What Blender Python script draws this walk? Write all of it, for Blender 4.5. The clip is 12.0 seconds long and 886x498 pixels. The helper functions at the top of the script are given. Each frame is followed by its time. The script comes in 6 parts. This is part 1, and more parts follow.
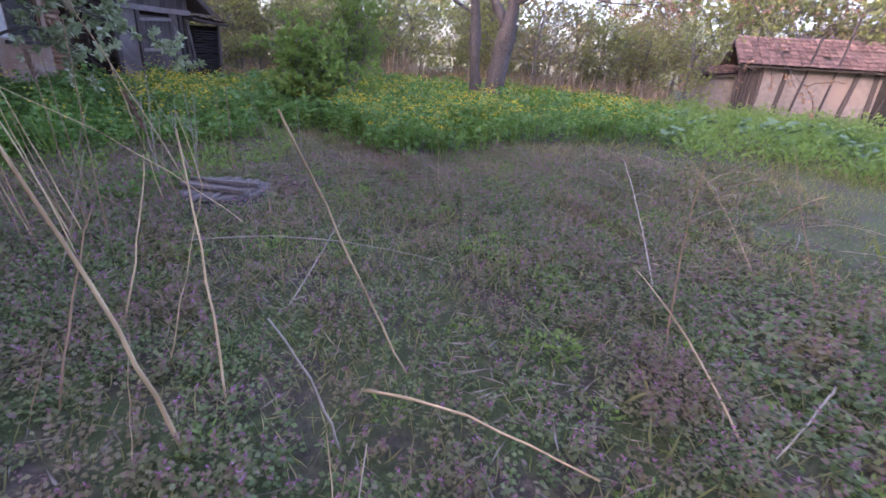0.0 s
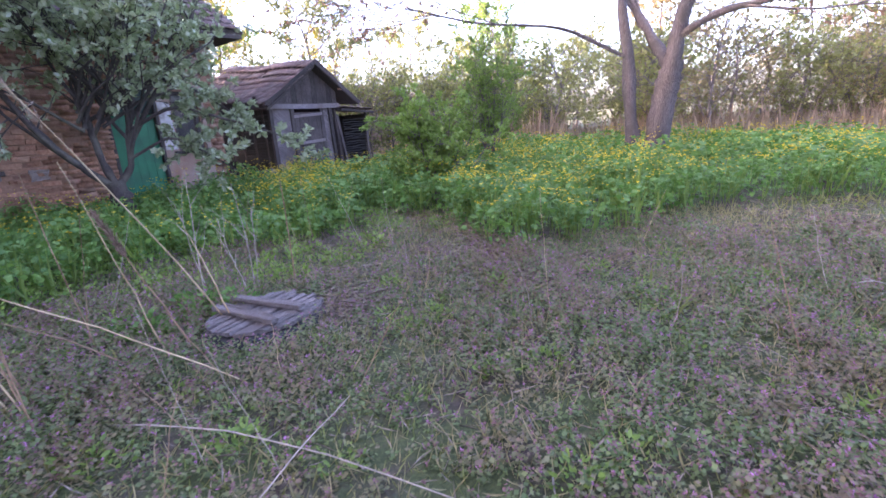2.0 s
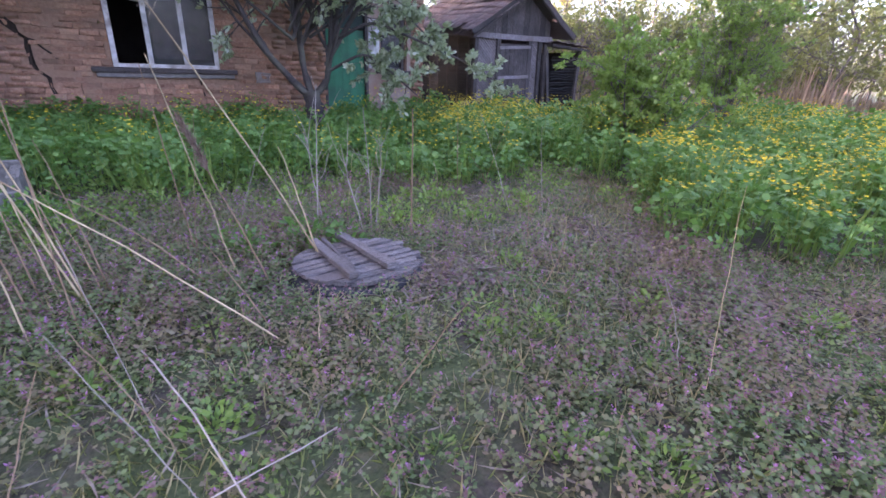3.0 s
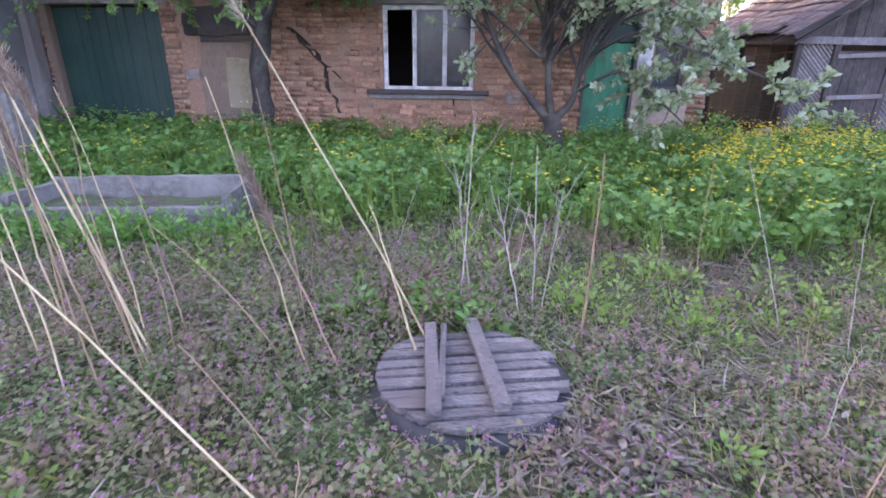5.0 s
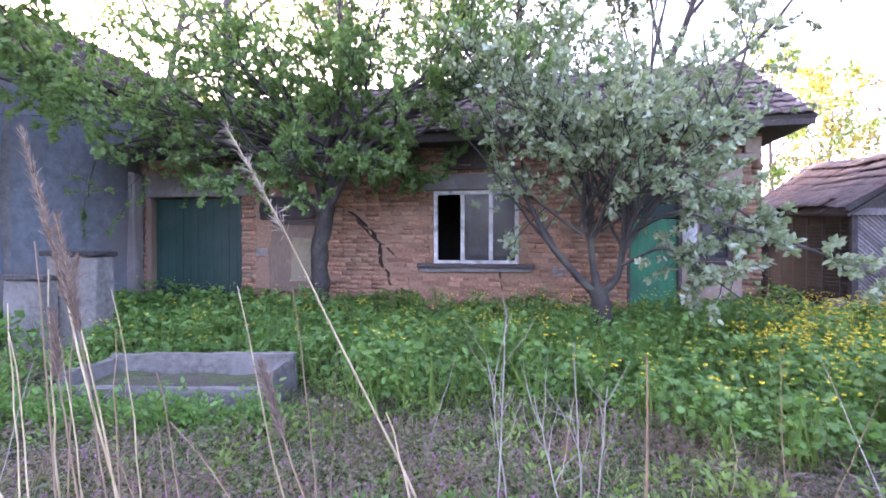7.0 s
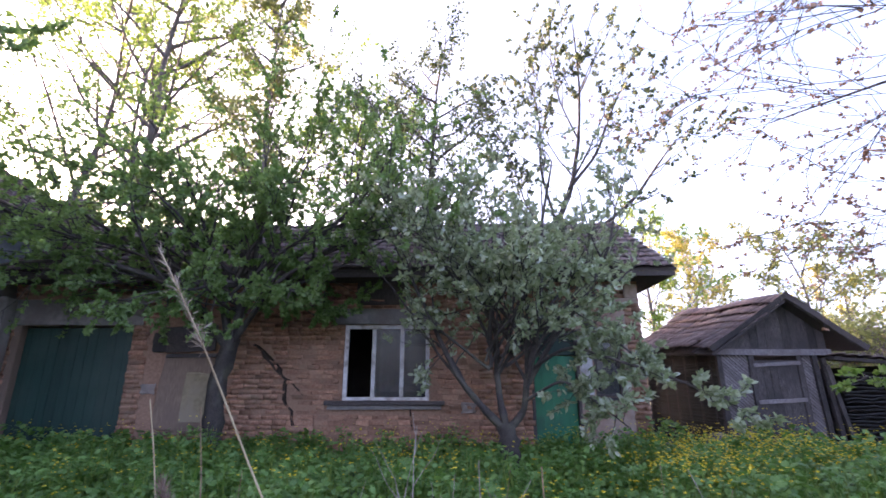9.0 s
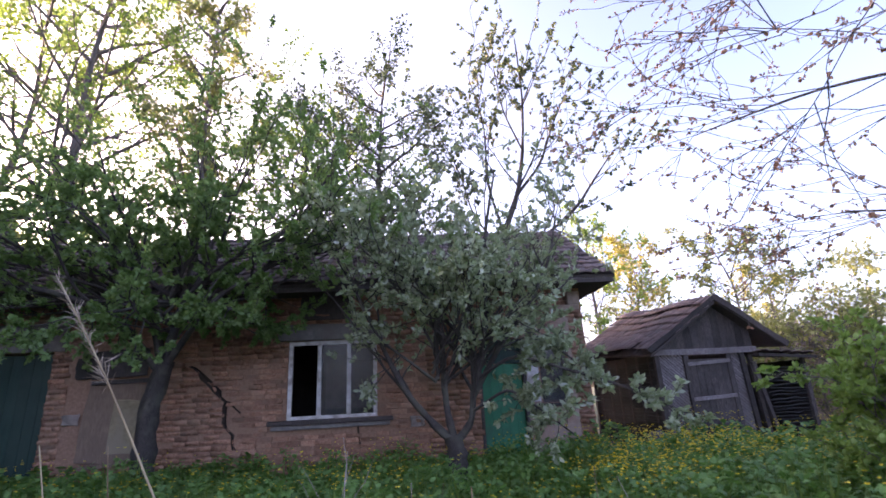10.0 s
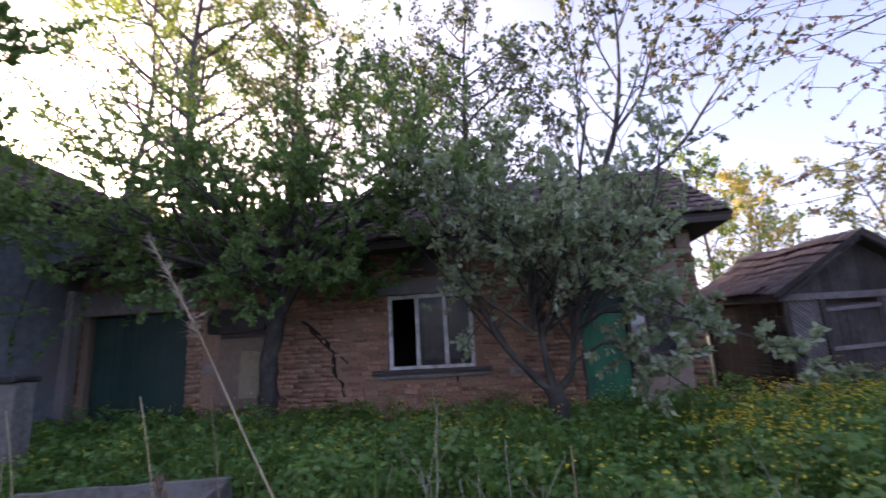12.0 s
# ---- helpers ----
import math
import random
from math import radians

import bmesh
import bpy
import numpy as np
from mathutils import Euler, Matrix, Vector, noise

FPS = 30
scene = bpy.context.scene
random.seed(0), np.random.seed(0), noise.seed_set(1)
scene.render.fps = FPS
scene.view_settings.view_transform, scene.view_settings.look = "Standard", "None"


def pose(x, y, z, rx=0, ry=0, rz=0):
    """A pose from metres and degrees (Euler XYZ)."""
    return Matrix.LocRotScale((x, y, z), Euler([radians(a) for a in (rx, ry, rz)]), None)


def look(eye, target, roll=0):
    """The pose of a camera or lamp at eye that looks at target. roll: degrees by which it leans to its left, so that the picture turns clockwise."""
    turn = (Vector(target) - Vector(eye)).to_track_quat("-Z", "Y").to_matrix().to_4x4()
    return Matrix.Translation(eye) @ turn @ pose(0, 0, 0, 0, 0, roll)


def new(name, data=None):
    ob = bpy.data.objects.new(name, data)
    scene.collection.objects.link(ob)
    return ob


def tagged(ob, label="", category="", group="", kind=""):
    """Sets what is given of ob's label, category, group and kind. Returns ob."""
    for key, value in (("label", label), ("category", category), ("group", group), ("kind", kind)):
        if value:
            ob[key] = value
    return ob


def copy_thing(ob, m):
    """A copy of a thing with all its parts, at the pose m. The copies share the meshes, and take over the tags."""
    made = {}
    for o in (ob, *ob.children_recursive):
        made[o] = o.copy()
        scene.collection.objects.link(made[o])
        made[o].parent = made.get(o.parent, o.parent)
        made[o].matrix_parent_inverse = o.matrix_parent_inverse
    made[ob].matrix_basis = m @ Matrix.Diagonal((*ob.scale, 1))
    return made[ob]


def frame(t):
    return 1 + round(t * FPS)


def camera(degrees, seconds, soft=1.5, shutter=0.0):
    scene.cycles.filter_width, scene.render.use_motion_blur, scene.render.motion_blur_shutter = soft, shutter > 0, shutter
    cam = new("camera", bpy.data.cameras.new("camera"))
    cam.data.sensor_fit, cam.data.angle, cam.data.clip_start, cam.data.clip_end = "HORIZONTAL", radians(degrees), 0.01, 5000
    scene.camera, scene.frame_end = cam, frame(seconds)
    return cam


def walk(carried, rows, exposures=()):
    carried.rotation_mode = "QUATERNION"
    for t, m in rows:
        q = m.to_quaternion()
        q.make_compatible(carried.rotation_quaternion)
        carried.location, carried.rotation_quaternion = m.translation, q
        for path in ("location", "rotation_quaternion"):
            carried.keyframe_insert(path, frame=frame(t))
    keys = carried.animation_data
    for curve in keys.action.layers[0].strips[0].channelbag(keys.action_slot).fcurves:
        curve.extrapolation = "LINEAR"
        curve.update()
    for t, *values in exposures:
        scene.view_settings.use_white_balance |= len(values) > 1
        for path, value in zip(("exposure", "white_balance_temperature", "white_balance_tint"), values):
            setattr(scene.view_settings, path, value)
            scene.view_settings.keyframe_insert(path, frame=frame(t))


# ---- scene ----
cam = camera(86.0, 12.0, 1.6, 0.15)

PATH = [
    (0, (-1.478, -10.471, 1.362), (0.278, -9.883, 0.606), 3.9),
    (0.5, (-1.018, -10.402, 1.353), (0.667, -9.602, 0.631), -2.2),
    (1, (-0.584, -10.381, 1.397), (1.069, -9.415, 0.82), -1.6),
    (1.5, (-0.19, -10.267, 1.361), (1.227, -8.984, 0.774), -0.4),
    (2, (0.274, -10.226, 1.315), (1.765, -8.998, 0.795), -4.3),
    (2.5, (0.785, -10.189, 1.28), (1.95, -8.645, 0.773), -6.1),
    (2.7, (0.96, -10.045, 1.251), (1.954, -8.411, 0.667), -6.0),
    (3, (1.143, -9.891, 1.247), (1.991, -8.229, 0.527), 2.0),
    (3.2, (1.263, -9.785, 1.286), (2.022, -8.099, 0.523), -0.9),
    (4.8, (1.962, -9.036, 1.251), (1.816, -7.185, 0.507), 0.6),
    (5, (1.98, -8.89, 1.266), (1.796, -7.018, 0.586), 0.8),
    (5.5, (2.066, -8.795, 1.249), (2.011, -6.83, 0.881), 0.5),
    (6, (2.108, -8.777, 1.253), (1.931, -6.802, 0.993), 0.2),
    (6.5, (2.092, -8.732, 1.316), (1.782, -6.774, 1.046), -0.8),
    (7, (2.077, -8.759, 1.408), (1.655, -6.804, 1.389), -0.1),
    (7.2, (2.083, -8.806, 1.45), (1.631, -6.859, 1.527), 0.9),
    (8.8, (2.102, -8.99, 1.31), (1.965, -7.062, 1.826), -0.2),
    (9, (2.1, -9.02, 1.303), (2.047, -7.099, 1.858), -0.0),
    (9.5, (2.135, -9.004, 1.334), (2.355, -7.096, 1.893), -0.7),
    (10, (2.223, -9.013, 1.351), (2.371, -7.107, 1.937), -3.0),
    (10.5, (2.354, -8.863, 1.351), (1.966, -6.994, 1.948), -2.5),
    (11, (2.195, -8.779, 1.341), (1.545, -6.957, 1.85), -1.1),
    (11.5, (2.181, -8.756, 1.338), (1.469, -6.956, 1.841), -0.5),
    (12, (2.275, -8.779, 1.355), (2.02, -6.84, 1.773), -3.2),
]
EXPOSURES = [(0, 3.42, 6050, 37), (0.5, 3.65, 6050, 37), (1.5, 3.93, 6050, 38), (3.2, 3.97, 6250, 36), (4.8, 4.44, 6450, 34), (7.0, 4.6, 6300, 38), (8.8, 3.55, 6350, 33), (10.0, 3.1, 6350, 34), (11.0, 2.68, 6400, 34), (12.0, 2.68, 6450, 34)]
walk(cam, [(t, look(e, g, r)) for t, e, g, r in PATH], EXPOSURES)

# ---- world, sun, exposure ----
SUN_EL, SUN_AZ = 9.0, 302.0          # degrees above the horizon; heading of the sun, clockwise from +y
world = bpy.data.worlds.new("evening_sky")
scene.world = world
world.use_nodes = True
wn = world.node_tree
wn.nodes.clear()
w_out = wn.nodes.new("ShaderNodeOutputWorld")
w_bg = wn.nodes.new("ShaderNodeBackground")
w_sky = wn.nodes.new("ShaderNodeTexSky")
w_sky.sky_type = "NISHITA"
w_sky.sun_disc = False
w_sky.sun_elevation = radians(SUN_EL)
w_sky.sun_rotation = radians(SUN_AZ)
w_sky.air_density, w_sky.dust_density, w_sky.ozone_density = 0.55, 4.6, 0.3
w_bg.inputs["Strength"].default_value = 0.15
wn.links.new(w_sky.outputs[0], w_bg.inputs[0])
wn.links.new(w_bg.outputs[0], w_out.inputs[0])

sun_data = bpy.data.lights.new("sun", "SUN")
sun_data.energy, sun_data.angle, sun_data.color = 2.0, radians(0.6), (1.0, 0.72, 0.42)
sun = new("sun", sun_data)
_az, _el = radians(SUN_AZ), radians(SUN_EL)
sun.matrix_world = look((60 * math.sin(_az), 60 * math.cos(_az), 60 * math.tan(_el)), (0, 0, 0))

# ---- materials ----
MATS = {}


def nodes_of(name):
    m = bpy.data.materials.new(name)
    m.use_nodes = True
    nt = m.node_tree
    nt.nodes.clear()
    out = nt.nodes.new("ShaderNodeOutputMaterial")
    MATS[name] = m
    return m, nt, out


def noise_node(nt, coord, scale, detail=4.0, stretch=None, rough=0.6):
    n = nt.nodes.new("ShaderNodeTexNoise")
    n.inputs["Scale"].default_value = scale
    n.inputs["Detail"].default_value = detail
    n.inputs["Roughness"].default_value = rough
    if stretch:
        mp = nt.nodes.new("ShaderNodeMapping")
        mp.inputs["Scale"].default_value = stretch
        nt.links.new(coord, mp.inputs["Vector"])
        coord = mp.outputs["Vector"]
    nt.links.new(coord, n.inputs["Vector"])
    return n.outputs["Fac"]


def ramp(nt, fac, *stops):
    r = nt.nodes.new("ShaderNodeValToRGB")
    e = r.color_ramp.elements
    while len(e) < len(stops):
        e.new(0.5)
    for el, (pos, col) in zip(e, stops):
        el.position = pos
        el.color = (*col, 1)
    nt.links.new(fac, r.inputs["Fac"])
    return r.outputs["Color"]


def mix(nt, fac, a, b, mode="MIX"):
    m = nt.nodes.new("ShaderNodeMix")
    m.data_type, m.blend_type = "RGBA", mode
    for sock, val in ((m.inputs[0], fac), (m.inputs[6], a), (m.inputs[7], b)):
        if isinstance(val, (int, float)):
            sock.default_value = val
        elif isinstance(val, tuple):
            sock.default_value = (*val, 1)
        else:
            nt.links.new(val, sock)
    return m.outputs[2]


def surface(name, low, high, grain=30.0, blotch=1.5, stain=None, rough=0.85, bump=0.3, stretch=None, vary=0.25, metal=0.0, per="object"):
    """A worn surface: grain between two colours, large blotches of a stain colour, a change of tone from piece to piece, fine relief."""
    m, nt, out = nodes_of(name)
    bs = nt.nodes.new("ShaderNodeBsdfPrincipled")
    geo = nt.nodes.new("ShaderNodeNewGeometry")
    info = nt.nodes.new("ShaderNodeObjectInfo")
    co = geo.outputs["Position"]
    g = noise_node(nt, co, grain, 5.0, stretch)
    col = ramp(nt, g, (0.3, low), (0.7, high))
    if stain:
        b = noise_node(nt, co, blotch, 6.0)
        mask = ramp(nt, b, (0.48, (0, 0, 0)), (0.66, (1, 1, 1)))
        col = mix(nt, mask, col, stain)
    rnd = info.outputs["Random"] if per == "object" else geo.outputs["Random Per Island"]
    tone = ramp(nt, rnd, (0.0, (1 - vary,) * 3), (1.0, (1.0, 1.0, 1.0)))
    col = mix(nt, 1.0, col, tone, "MULTIPLY")
    nt.links.new(col, bs.inputs["Base Color"])
    bs.inputs["Roughness"].default_value = rough
    bs.inputs["Metallic"].default_value = metal
    if bump:
        bp = nt.nodes.new("ShaderNodeBump")
        bp.inputs["Strength"].default_value = bump
        bp.inputs["Distance"].default_value = 0.01
        fine = noise_node(nt, co, grain * 2.5, 4.0, stretch)
        nt.links.new(fine, bp.inputs["Height"])
        nt.links.new(bp.outputs[0], bs.inputs["Normal"])
    nt.links.new(bs.outputs[0], out.inputs[0])
    return m


def leafy(name, low, high, through_col, share=0.35, rough=0.5, third=None, patch=None):
    """Leaves: a tone of its own for each leaf, some light shining through."""
    m, nt, out = nodes_of(name)
    bs = nt.nodes.new("ShaderNodeBsdfPrincipled")
    tr = nt.nodes.new("ShaderNodeBsdfTranslucent")
    mx = nt.nodes.new("ShaderNodeMixShader")
    geo = nt.nodes.new("ShaderNodeNewGeometry")
    stops = [(0.0, low), (1.0, high)] if third is None else [(0.0, low), (0.8, high), (1.0, third)]
    col = ramp(nt, geo.outputs["Random Per Island"], *stops)
    blot = noise_node(nt, geo.outputs["Position"], 0.9, 3.0)
    if patch:
        spread = noise_node(nt, geo.outputs["Position"], 1.6, 5.0)
        col = mix(nt, ramp(nt, spread, (0.46, (0, 0, 0)), (0.62, (0.85, 0.85, 0.85))), col, patch)
    shade = ramp(nt, blot, (0.3, (0.75, 0.75, 0.75)), (0.7, (1, 1, 1)))
    col = mix(nt, 1.0, col, shade, "MULTIPLY")
    nt.links.new(col, bs.inputs["Base Color"])
    bs.inputs["Roughness"].default_value = rough
    tr.inputs["Color"].default_value = (*through_col, 1)
    mx.inputs[0].default_value = share
    nt.links.new(bs.outputs[0], mx.inputs[1])
    nt.links.new(tr.outputs[0], mx.inputs[2])
    nt.links.new(mx.outputs[0], out.inputs[0])
    return m


def glass_mat(name, tint):
    m, nt, out = nodes_of(name)
    bs = nt.nodes.new("ShaderNodeBsdfPrincipled")
    tr = nt.nodes.new("ShaderNodeBsdfTransparent")
    mx = nt.nodes.new("ShaderNodeMixShader")
    bs.inputs["Base Color"].default_value = (*tint, 1)
    bs.inputs["Roughness"].default_value = 0.12
    geo = nt.nodes.new("ShaderNodeNewGeometry")
    dirt = ramp(nt, noise_node(nt, geo.outputs["Position"], 5.0), (0.3, (0.2, 0.2, 0.2)), (0.8, (0.6, 0.6, 0.6)))
    nt.links.new(dirt, mx.inputs[0])
    nt.links.new(tr.outputs[0], mx.inputs[1])
    nt.links.new(bs.outputs[0], mx.inputs[2])
    nt.links.new(mx.outputs[0], out.inputs[0])
    return m


def ground_mat():
    m, nt, out = nodes_of("soil_and_turf")
    bs = nt.nodes.new("ShaderNodeBsdfPrincipled")
    geo = nt.nodes.new("ShaderNodeNewGeometry")
    co = geo.outputs["Position"]
    soil = ramp(nt, noise_node(nt, co, 28.0, 6.0), (0.3, (0.034, 0.026, 0.021)), (0.72, (0.115, 0.09, 0.074)))
    turf = ramp(nt, noise_node(nt, co, 60.0, 5.0), (0.3, (0.034, 0.05, 0.017)), (0.7, (0.09, 0.115, 0.042)))
    cover = ramp(nt, noise_node(nt, co, 2.2, 6.0), (0.36, (0, 0, 0)), (0.52, (1, 1, 1)))
    col = mix(nt, cover, soil, turf)
    straw = ramp(nt, noise_node(nt, co, 7.0, 6.0), (0.58, (0, 0, 0)), (0.7, (0.5, 0.5, 0.5)))
    col = mix(nt, straw, col, (0.19, 0.155, 0.09))
    nt.links.new(col, bs.inputs["Base Color"])
    bs.inputs["Roughness"].default_value = 0.95
    bp = nt.nodes.new("ShaderNodeBump")
    bp.inputs["Strength"].default_value = 0.8
    bp.inputs["Distance"].default_value = 0.03
    nt.links.new(noise_node(nt, co, 35.0, 6.0), bp.inputs["Height"])
    nt.links.new(bp.outputs[0], bs.inputs["Normal"])
    nt.links.new(bs.outputs[0], out.inputs[0])
    return m


GROUND = ground_mat()
BRICK = surface("adobe_brick", (0.30, 0.14, 0.088), (0.56, 0.315, 0.21), 24, 2.2, (0.36, 0.23, 0.16), 0.95, 0.9, vary=0.5)
BRICK_I = surface("adobe_brick_far", (0.30, 0.14, 0.088), (0.56, 0.315, 0.21), 24, 2.2, (0.36, 0.23, 0.16), 0.95, 0.9, vary=0.5, per="island")
CLAY = surface("clay_mortar", (0.21, 0.12, 0.08), (0.34, 0.205, 0.145), 18, 1.3, (0.30, 0.18, 0.12), 0.98, 0.8, vary=0.0)
PLASTER = surface("grey_plaster", (0.15, 0.138, 0.132), (0.26, 0.24, 0.23), 9, 0.9, (0.17, 0.14, 0.13), 0.92, 0.45, vary=0.05)
PLASTER_PINK = surface("pinkish_plaster", (0.28, 0.205, 0.165), (0.42, 0.32, 0.265), 12, 1.4, (0.30, 0.17, 0.115), 0.92, 0.4, vary=0.05)
PLASTER_BLUE = surface("bluish_plaster", (0.12, 0.13, 0.145), (0.21, 0.225, 0.245), 7, 0.8, (0.17, 0.155, 0.15), 0.92, 0.4, vary=0.05)
WHITEWASH = surface("whitewash", (0.17, 0.145, 0.135), (0.30, 0.26, 0.24), 6, 0.8, (0.28, 0.22, 0.19), 0.9, 0.3, vary=0.05)
CONCRETE = surface("weathered_concrete", (0.10, 0.09, 0.08), (0.20, 0.185, 0.165), 16, 1.8, (0.20, 0.185, 0.17), 0.92, 0.5, vary=0.08)
TILE = surface("old_clay_tile", (0.14, 0.098, 0.092), (0.30, 0.225, 0.21), 20, 1.6, (0.21, 0.175, 0.165), 0.9, 0.5, vary=0.4)
TILE_I = surface("old_clay_tile_far", (0.14, 0.098, 0.092), (0.30, 0.225, 0.21), 20, 1.6, (0.21, 0.175, 0.165), 0.9, 0.5, vary=0.4, per="island")
TILE_RED = surface("red_clay_tile", (0.14, 0.085, 0.078), (0.25, 0.155, 0.142), 16, 1.0, (0.24, 0.16, 0.15), 0.9, 0.4, vary=0.4, per="island")
OLDWOOD = surface("silvered_wood", (0.17, 0.145, 0.15), (0.36, 0.32, 0.325), 14, 1.5, (0.20, 0.165, 0.16), 0.9, 0.6, (1.5, 9, 1.0), vary=0.3)
OLDWOOD_V = surface("silvered_boards", (0.032, 0.027, 0.026), (0.175, 0.147, 0.14), 14, 1.2, (0.06, 0.05, 0.05), 0.9, 0.9, (7, 7, 0.7), vary=0.55)
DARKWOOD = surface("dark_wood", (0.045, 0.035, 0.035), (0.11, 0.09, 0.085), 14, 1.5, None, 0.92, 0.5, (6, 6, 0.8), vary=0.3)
LIDWOOD = surface("well_lid_wood", (0.075, 0.064, 0.062), (0.36, 0.325, 0.315), 20, 4.0, (0.17, 0.145, 0.14), 0.9, 0.9, (1.2, 11, 4), vary=0.35)
WICKER = surface("wattle", (0.016, 0.015, 0.016), (0.055, 0.052, 0.053), 20, 1.5, None, 0.92, 0.4, vary=0.4)
RUBBER = surface("old_rubber", (0.014, 0.015, 0.019), (0.032, 0.034, 0.042), 25, 3, (0.05, 0.048, 0.05), 0.7, 0.3, vary=0.0)
GREEN_PAINT = surface("green_paint", (0.010, 0.16, 0.075), (0.022, 0.22, 0.11), 8, 1.8, (0.02, 0.12, 0.07), 0.55, 0.25, (1, 1, 0.3), vary=0.15)
GREEN_DARK = surface("dark_green_paint", (0.005, 0.030, 0.024), (0.010, 0.047, 0.036), 8, 1.2, (0.02, 0.05, 0.04), 0.6, 0.25, (3, 1, 0.3), vary=0.2)
TEAL = surface("faded_teal_paint", (0.10, 0.22, 0.18), (0.20, 0.34, 0.29), 14, 4, (0.34, 0.34, 0.32), 0.7, 0.3, vary=0.05)
WHITE_PAINT = surface("flaking_white_paint", (0.52, 0.49, 0.49), (0.72, 0.70, 0.70), 14, 5, (0.34, 0.30, 0.28), 0.7, 0.4, vary=0.08)
PALE_BOARD = surface("pale_board", (0.19, 0.15, 0.095), (0.29, 0.235, 0.15), 12, 2, (0.26, 0.21, 0.15), 0.9, 0.3, vary=0.0)
BROWN_BOARD = surface("brown_board", (0.15, 0.10, 0.075), (0.25, 0.175, 0.13), 12, 2, (0.18, 0.125, 0.095), 0.9, 0.4, (4, 4, .6), vary=0.2)
BLUE_PIPE = surface("blue_pipe", (0.10, 0.15, 0.24), (0.15, 0.21, 0.31), 12, 2, None, 0.5, 0.1, vary=0.0)
# near-black: the shade of unlit rooms and openings put into the colour
DEEP_SHADE = surface("deep_shade_paint", (0.02, 0.018, 0.017), (0.04, 0.035, 0.033), 5, 1, None, 0.95, 0.1, vary=0.0)
# near-black clay: the shade of a deep crack put into the colour
CRACK_SHADE = surface("crack_shadowed_clay", (0.02, 0.013, 0.01), (0.045, 0.028, 0.02), 20, 2, None, 0.98, 0.5, vary=0.0)
PANE_BACKING = surface("grey_pane_backing", (0.08, 0.075, 0.08), (0.14, 0.13, 0.135), 6, 2, None, 0.95, 0.2, (6, 6, .4), vary=0.0)
GLASS = glass_mat("dusty_glass", (0.065, 0.068, 0.074))
BARK = surface("grey_bark", (0.10, 0.08, 0.08), (0.21, 0.18, 0.18), 22, 3, (0.13, 0.125, 0.10), 0.95, 0.9, (4, 4, 0.8), vary=0.0)
BARK_DARK = surface("dark_bark", (0.028, 0.023, 0.021), (0.085, 0.070, 0.065), 22, 3, (0.10, 0.096, 0.075), 0.95, 0.9, (4, 4, 0.8), vary=0.0)
BARK_PALE = surface("pale_bark", (0.05, 0.04, 0.04), (0.20, 0.168, 0.165), 12, 2.5, (0.09, 0.078, 0.072), 0.95, 1.0, (4, 4, 0.6), vary=0.0)
STRAW = surface("dry_straw", (0.42, 0.31, 0.17), (0.68, 0.55, 0.34), 12, 3, (0.30, 0.20, 0.11), 0.8, 0.2, vary=0.3)
STRAW_GREY = surface("grey_dry_stem", (0.30, 0.255, 0.215), (0.47, 0.415, 0.36), 12, 3, None, 0.8, 0.2, vary=0.3)
STRAW_BROWN = surface("brown_dry_stem", (0.27, 0.17, 0.10), (0.40, 0.27, 0.17), 12, 3, None, 0.8, 0.2, vary=0.3)
PLUME_BROWN = surface("brown_plume", (0.20, 0.13, 0.095), (0.40, 0.29, 0.215), 30, 4, None, 0.9, 0.0, vary=0.4, per="island")
PLUME = surface("dry_plume", (0.36, 0.28, 0.21), (0.58, 0.48, 0.37), 30, 4, None, 0.9, 0.0, vary=0.4, per="island")
TWIGS = surface("dry_twigs", (0.18, 0.145, 0.115), (0.41, 0.35, 0.29), 20, 4, None, 0.9, 0.2, vary=0.45, per="island")
LEAF_APPLE = leafy("silvery_leaves", (0.15, 0.215, 0.09), (0.51, 0.57, 0.40), (0.36, 0.44, 0.20), 0.44, 0.5, (0.68, 0.72, 0.63))
LEAF_GREY = leafy("grey_green_leaves", (0.07, 0.095, 0.055), (0.17, 0.20, 0.125), (0.12, 0.16, 0.06), 0.3, 0.55)
LEAF_PLUM = leafy("green_leaves", (0.10, 0.185, 0.055), (0.25, 0.37, 0.14), (0.21, 0.36, 0.08), 0.44, 0.45)
LEAF_SEEDLING = leafy("seedling_leaves", (0.13, 0.23, 0.05), (0.27, 0.38, 0.10), (0.26, 0.42, 0.07), 0.4, 0.5)
LEAF_FRESH = leafy("fresh_leaves", (0.10, 0.20, 0.04), (0.20, 0.32, 0.08), (0.28, 0.40, 0.08), 0.4, 0.5)
LEAF_YELLOW = leafy("yellow_green_leaves", (0.22, 0.24, 0.05), (0.42, 0.38, 0.08), (0.45, 0.40, 0.08), 0.4, 0.5)
LEAF_OLIVE = leafy("olive_leaves", (0.13, 0.17, 0.055), (0.26, 0.28, 0.10), (0.30, 0.32, 0.10), 0.4, 0.5)
LEAF_RUST = leafy("rusty_buds", (0.26, 0.16, 0.12), (0.46, 0.31, 0.23), (0.45, 0.22, 0.10), 0.35, 0.5)
LEAF_BROWN = leafy("brownish_young_leaves", (0.17, 0.145, 0.07), (0.31, 0.26, 0.13), (0.32, 0.26, 0.10), 0.35, 0.5)
LEAF_BED = leafy("celandine_leaves", (0.055, 0.14, 0.03), (0.18, 0.33, 0.085), (0.18, 0.38, 0.06), 0.33, 0.55)
LEAF_BROAD = leafy("broad_leaves", (0.09, 0.17, 0.08), (0.19, 0.30, 0.15), (0.16, 0.30, 0.08), 0.3, 0.45)
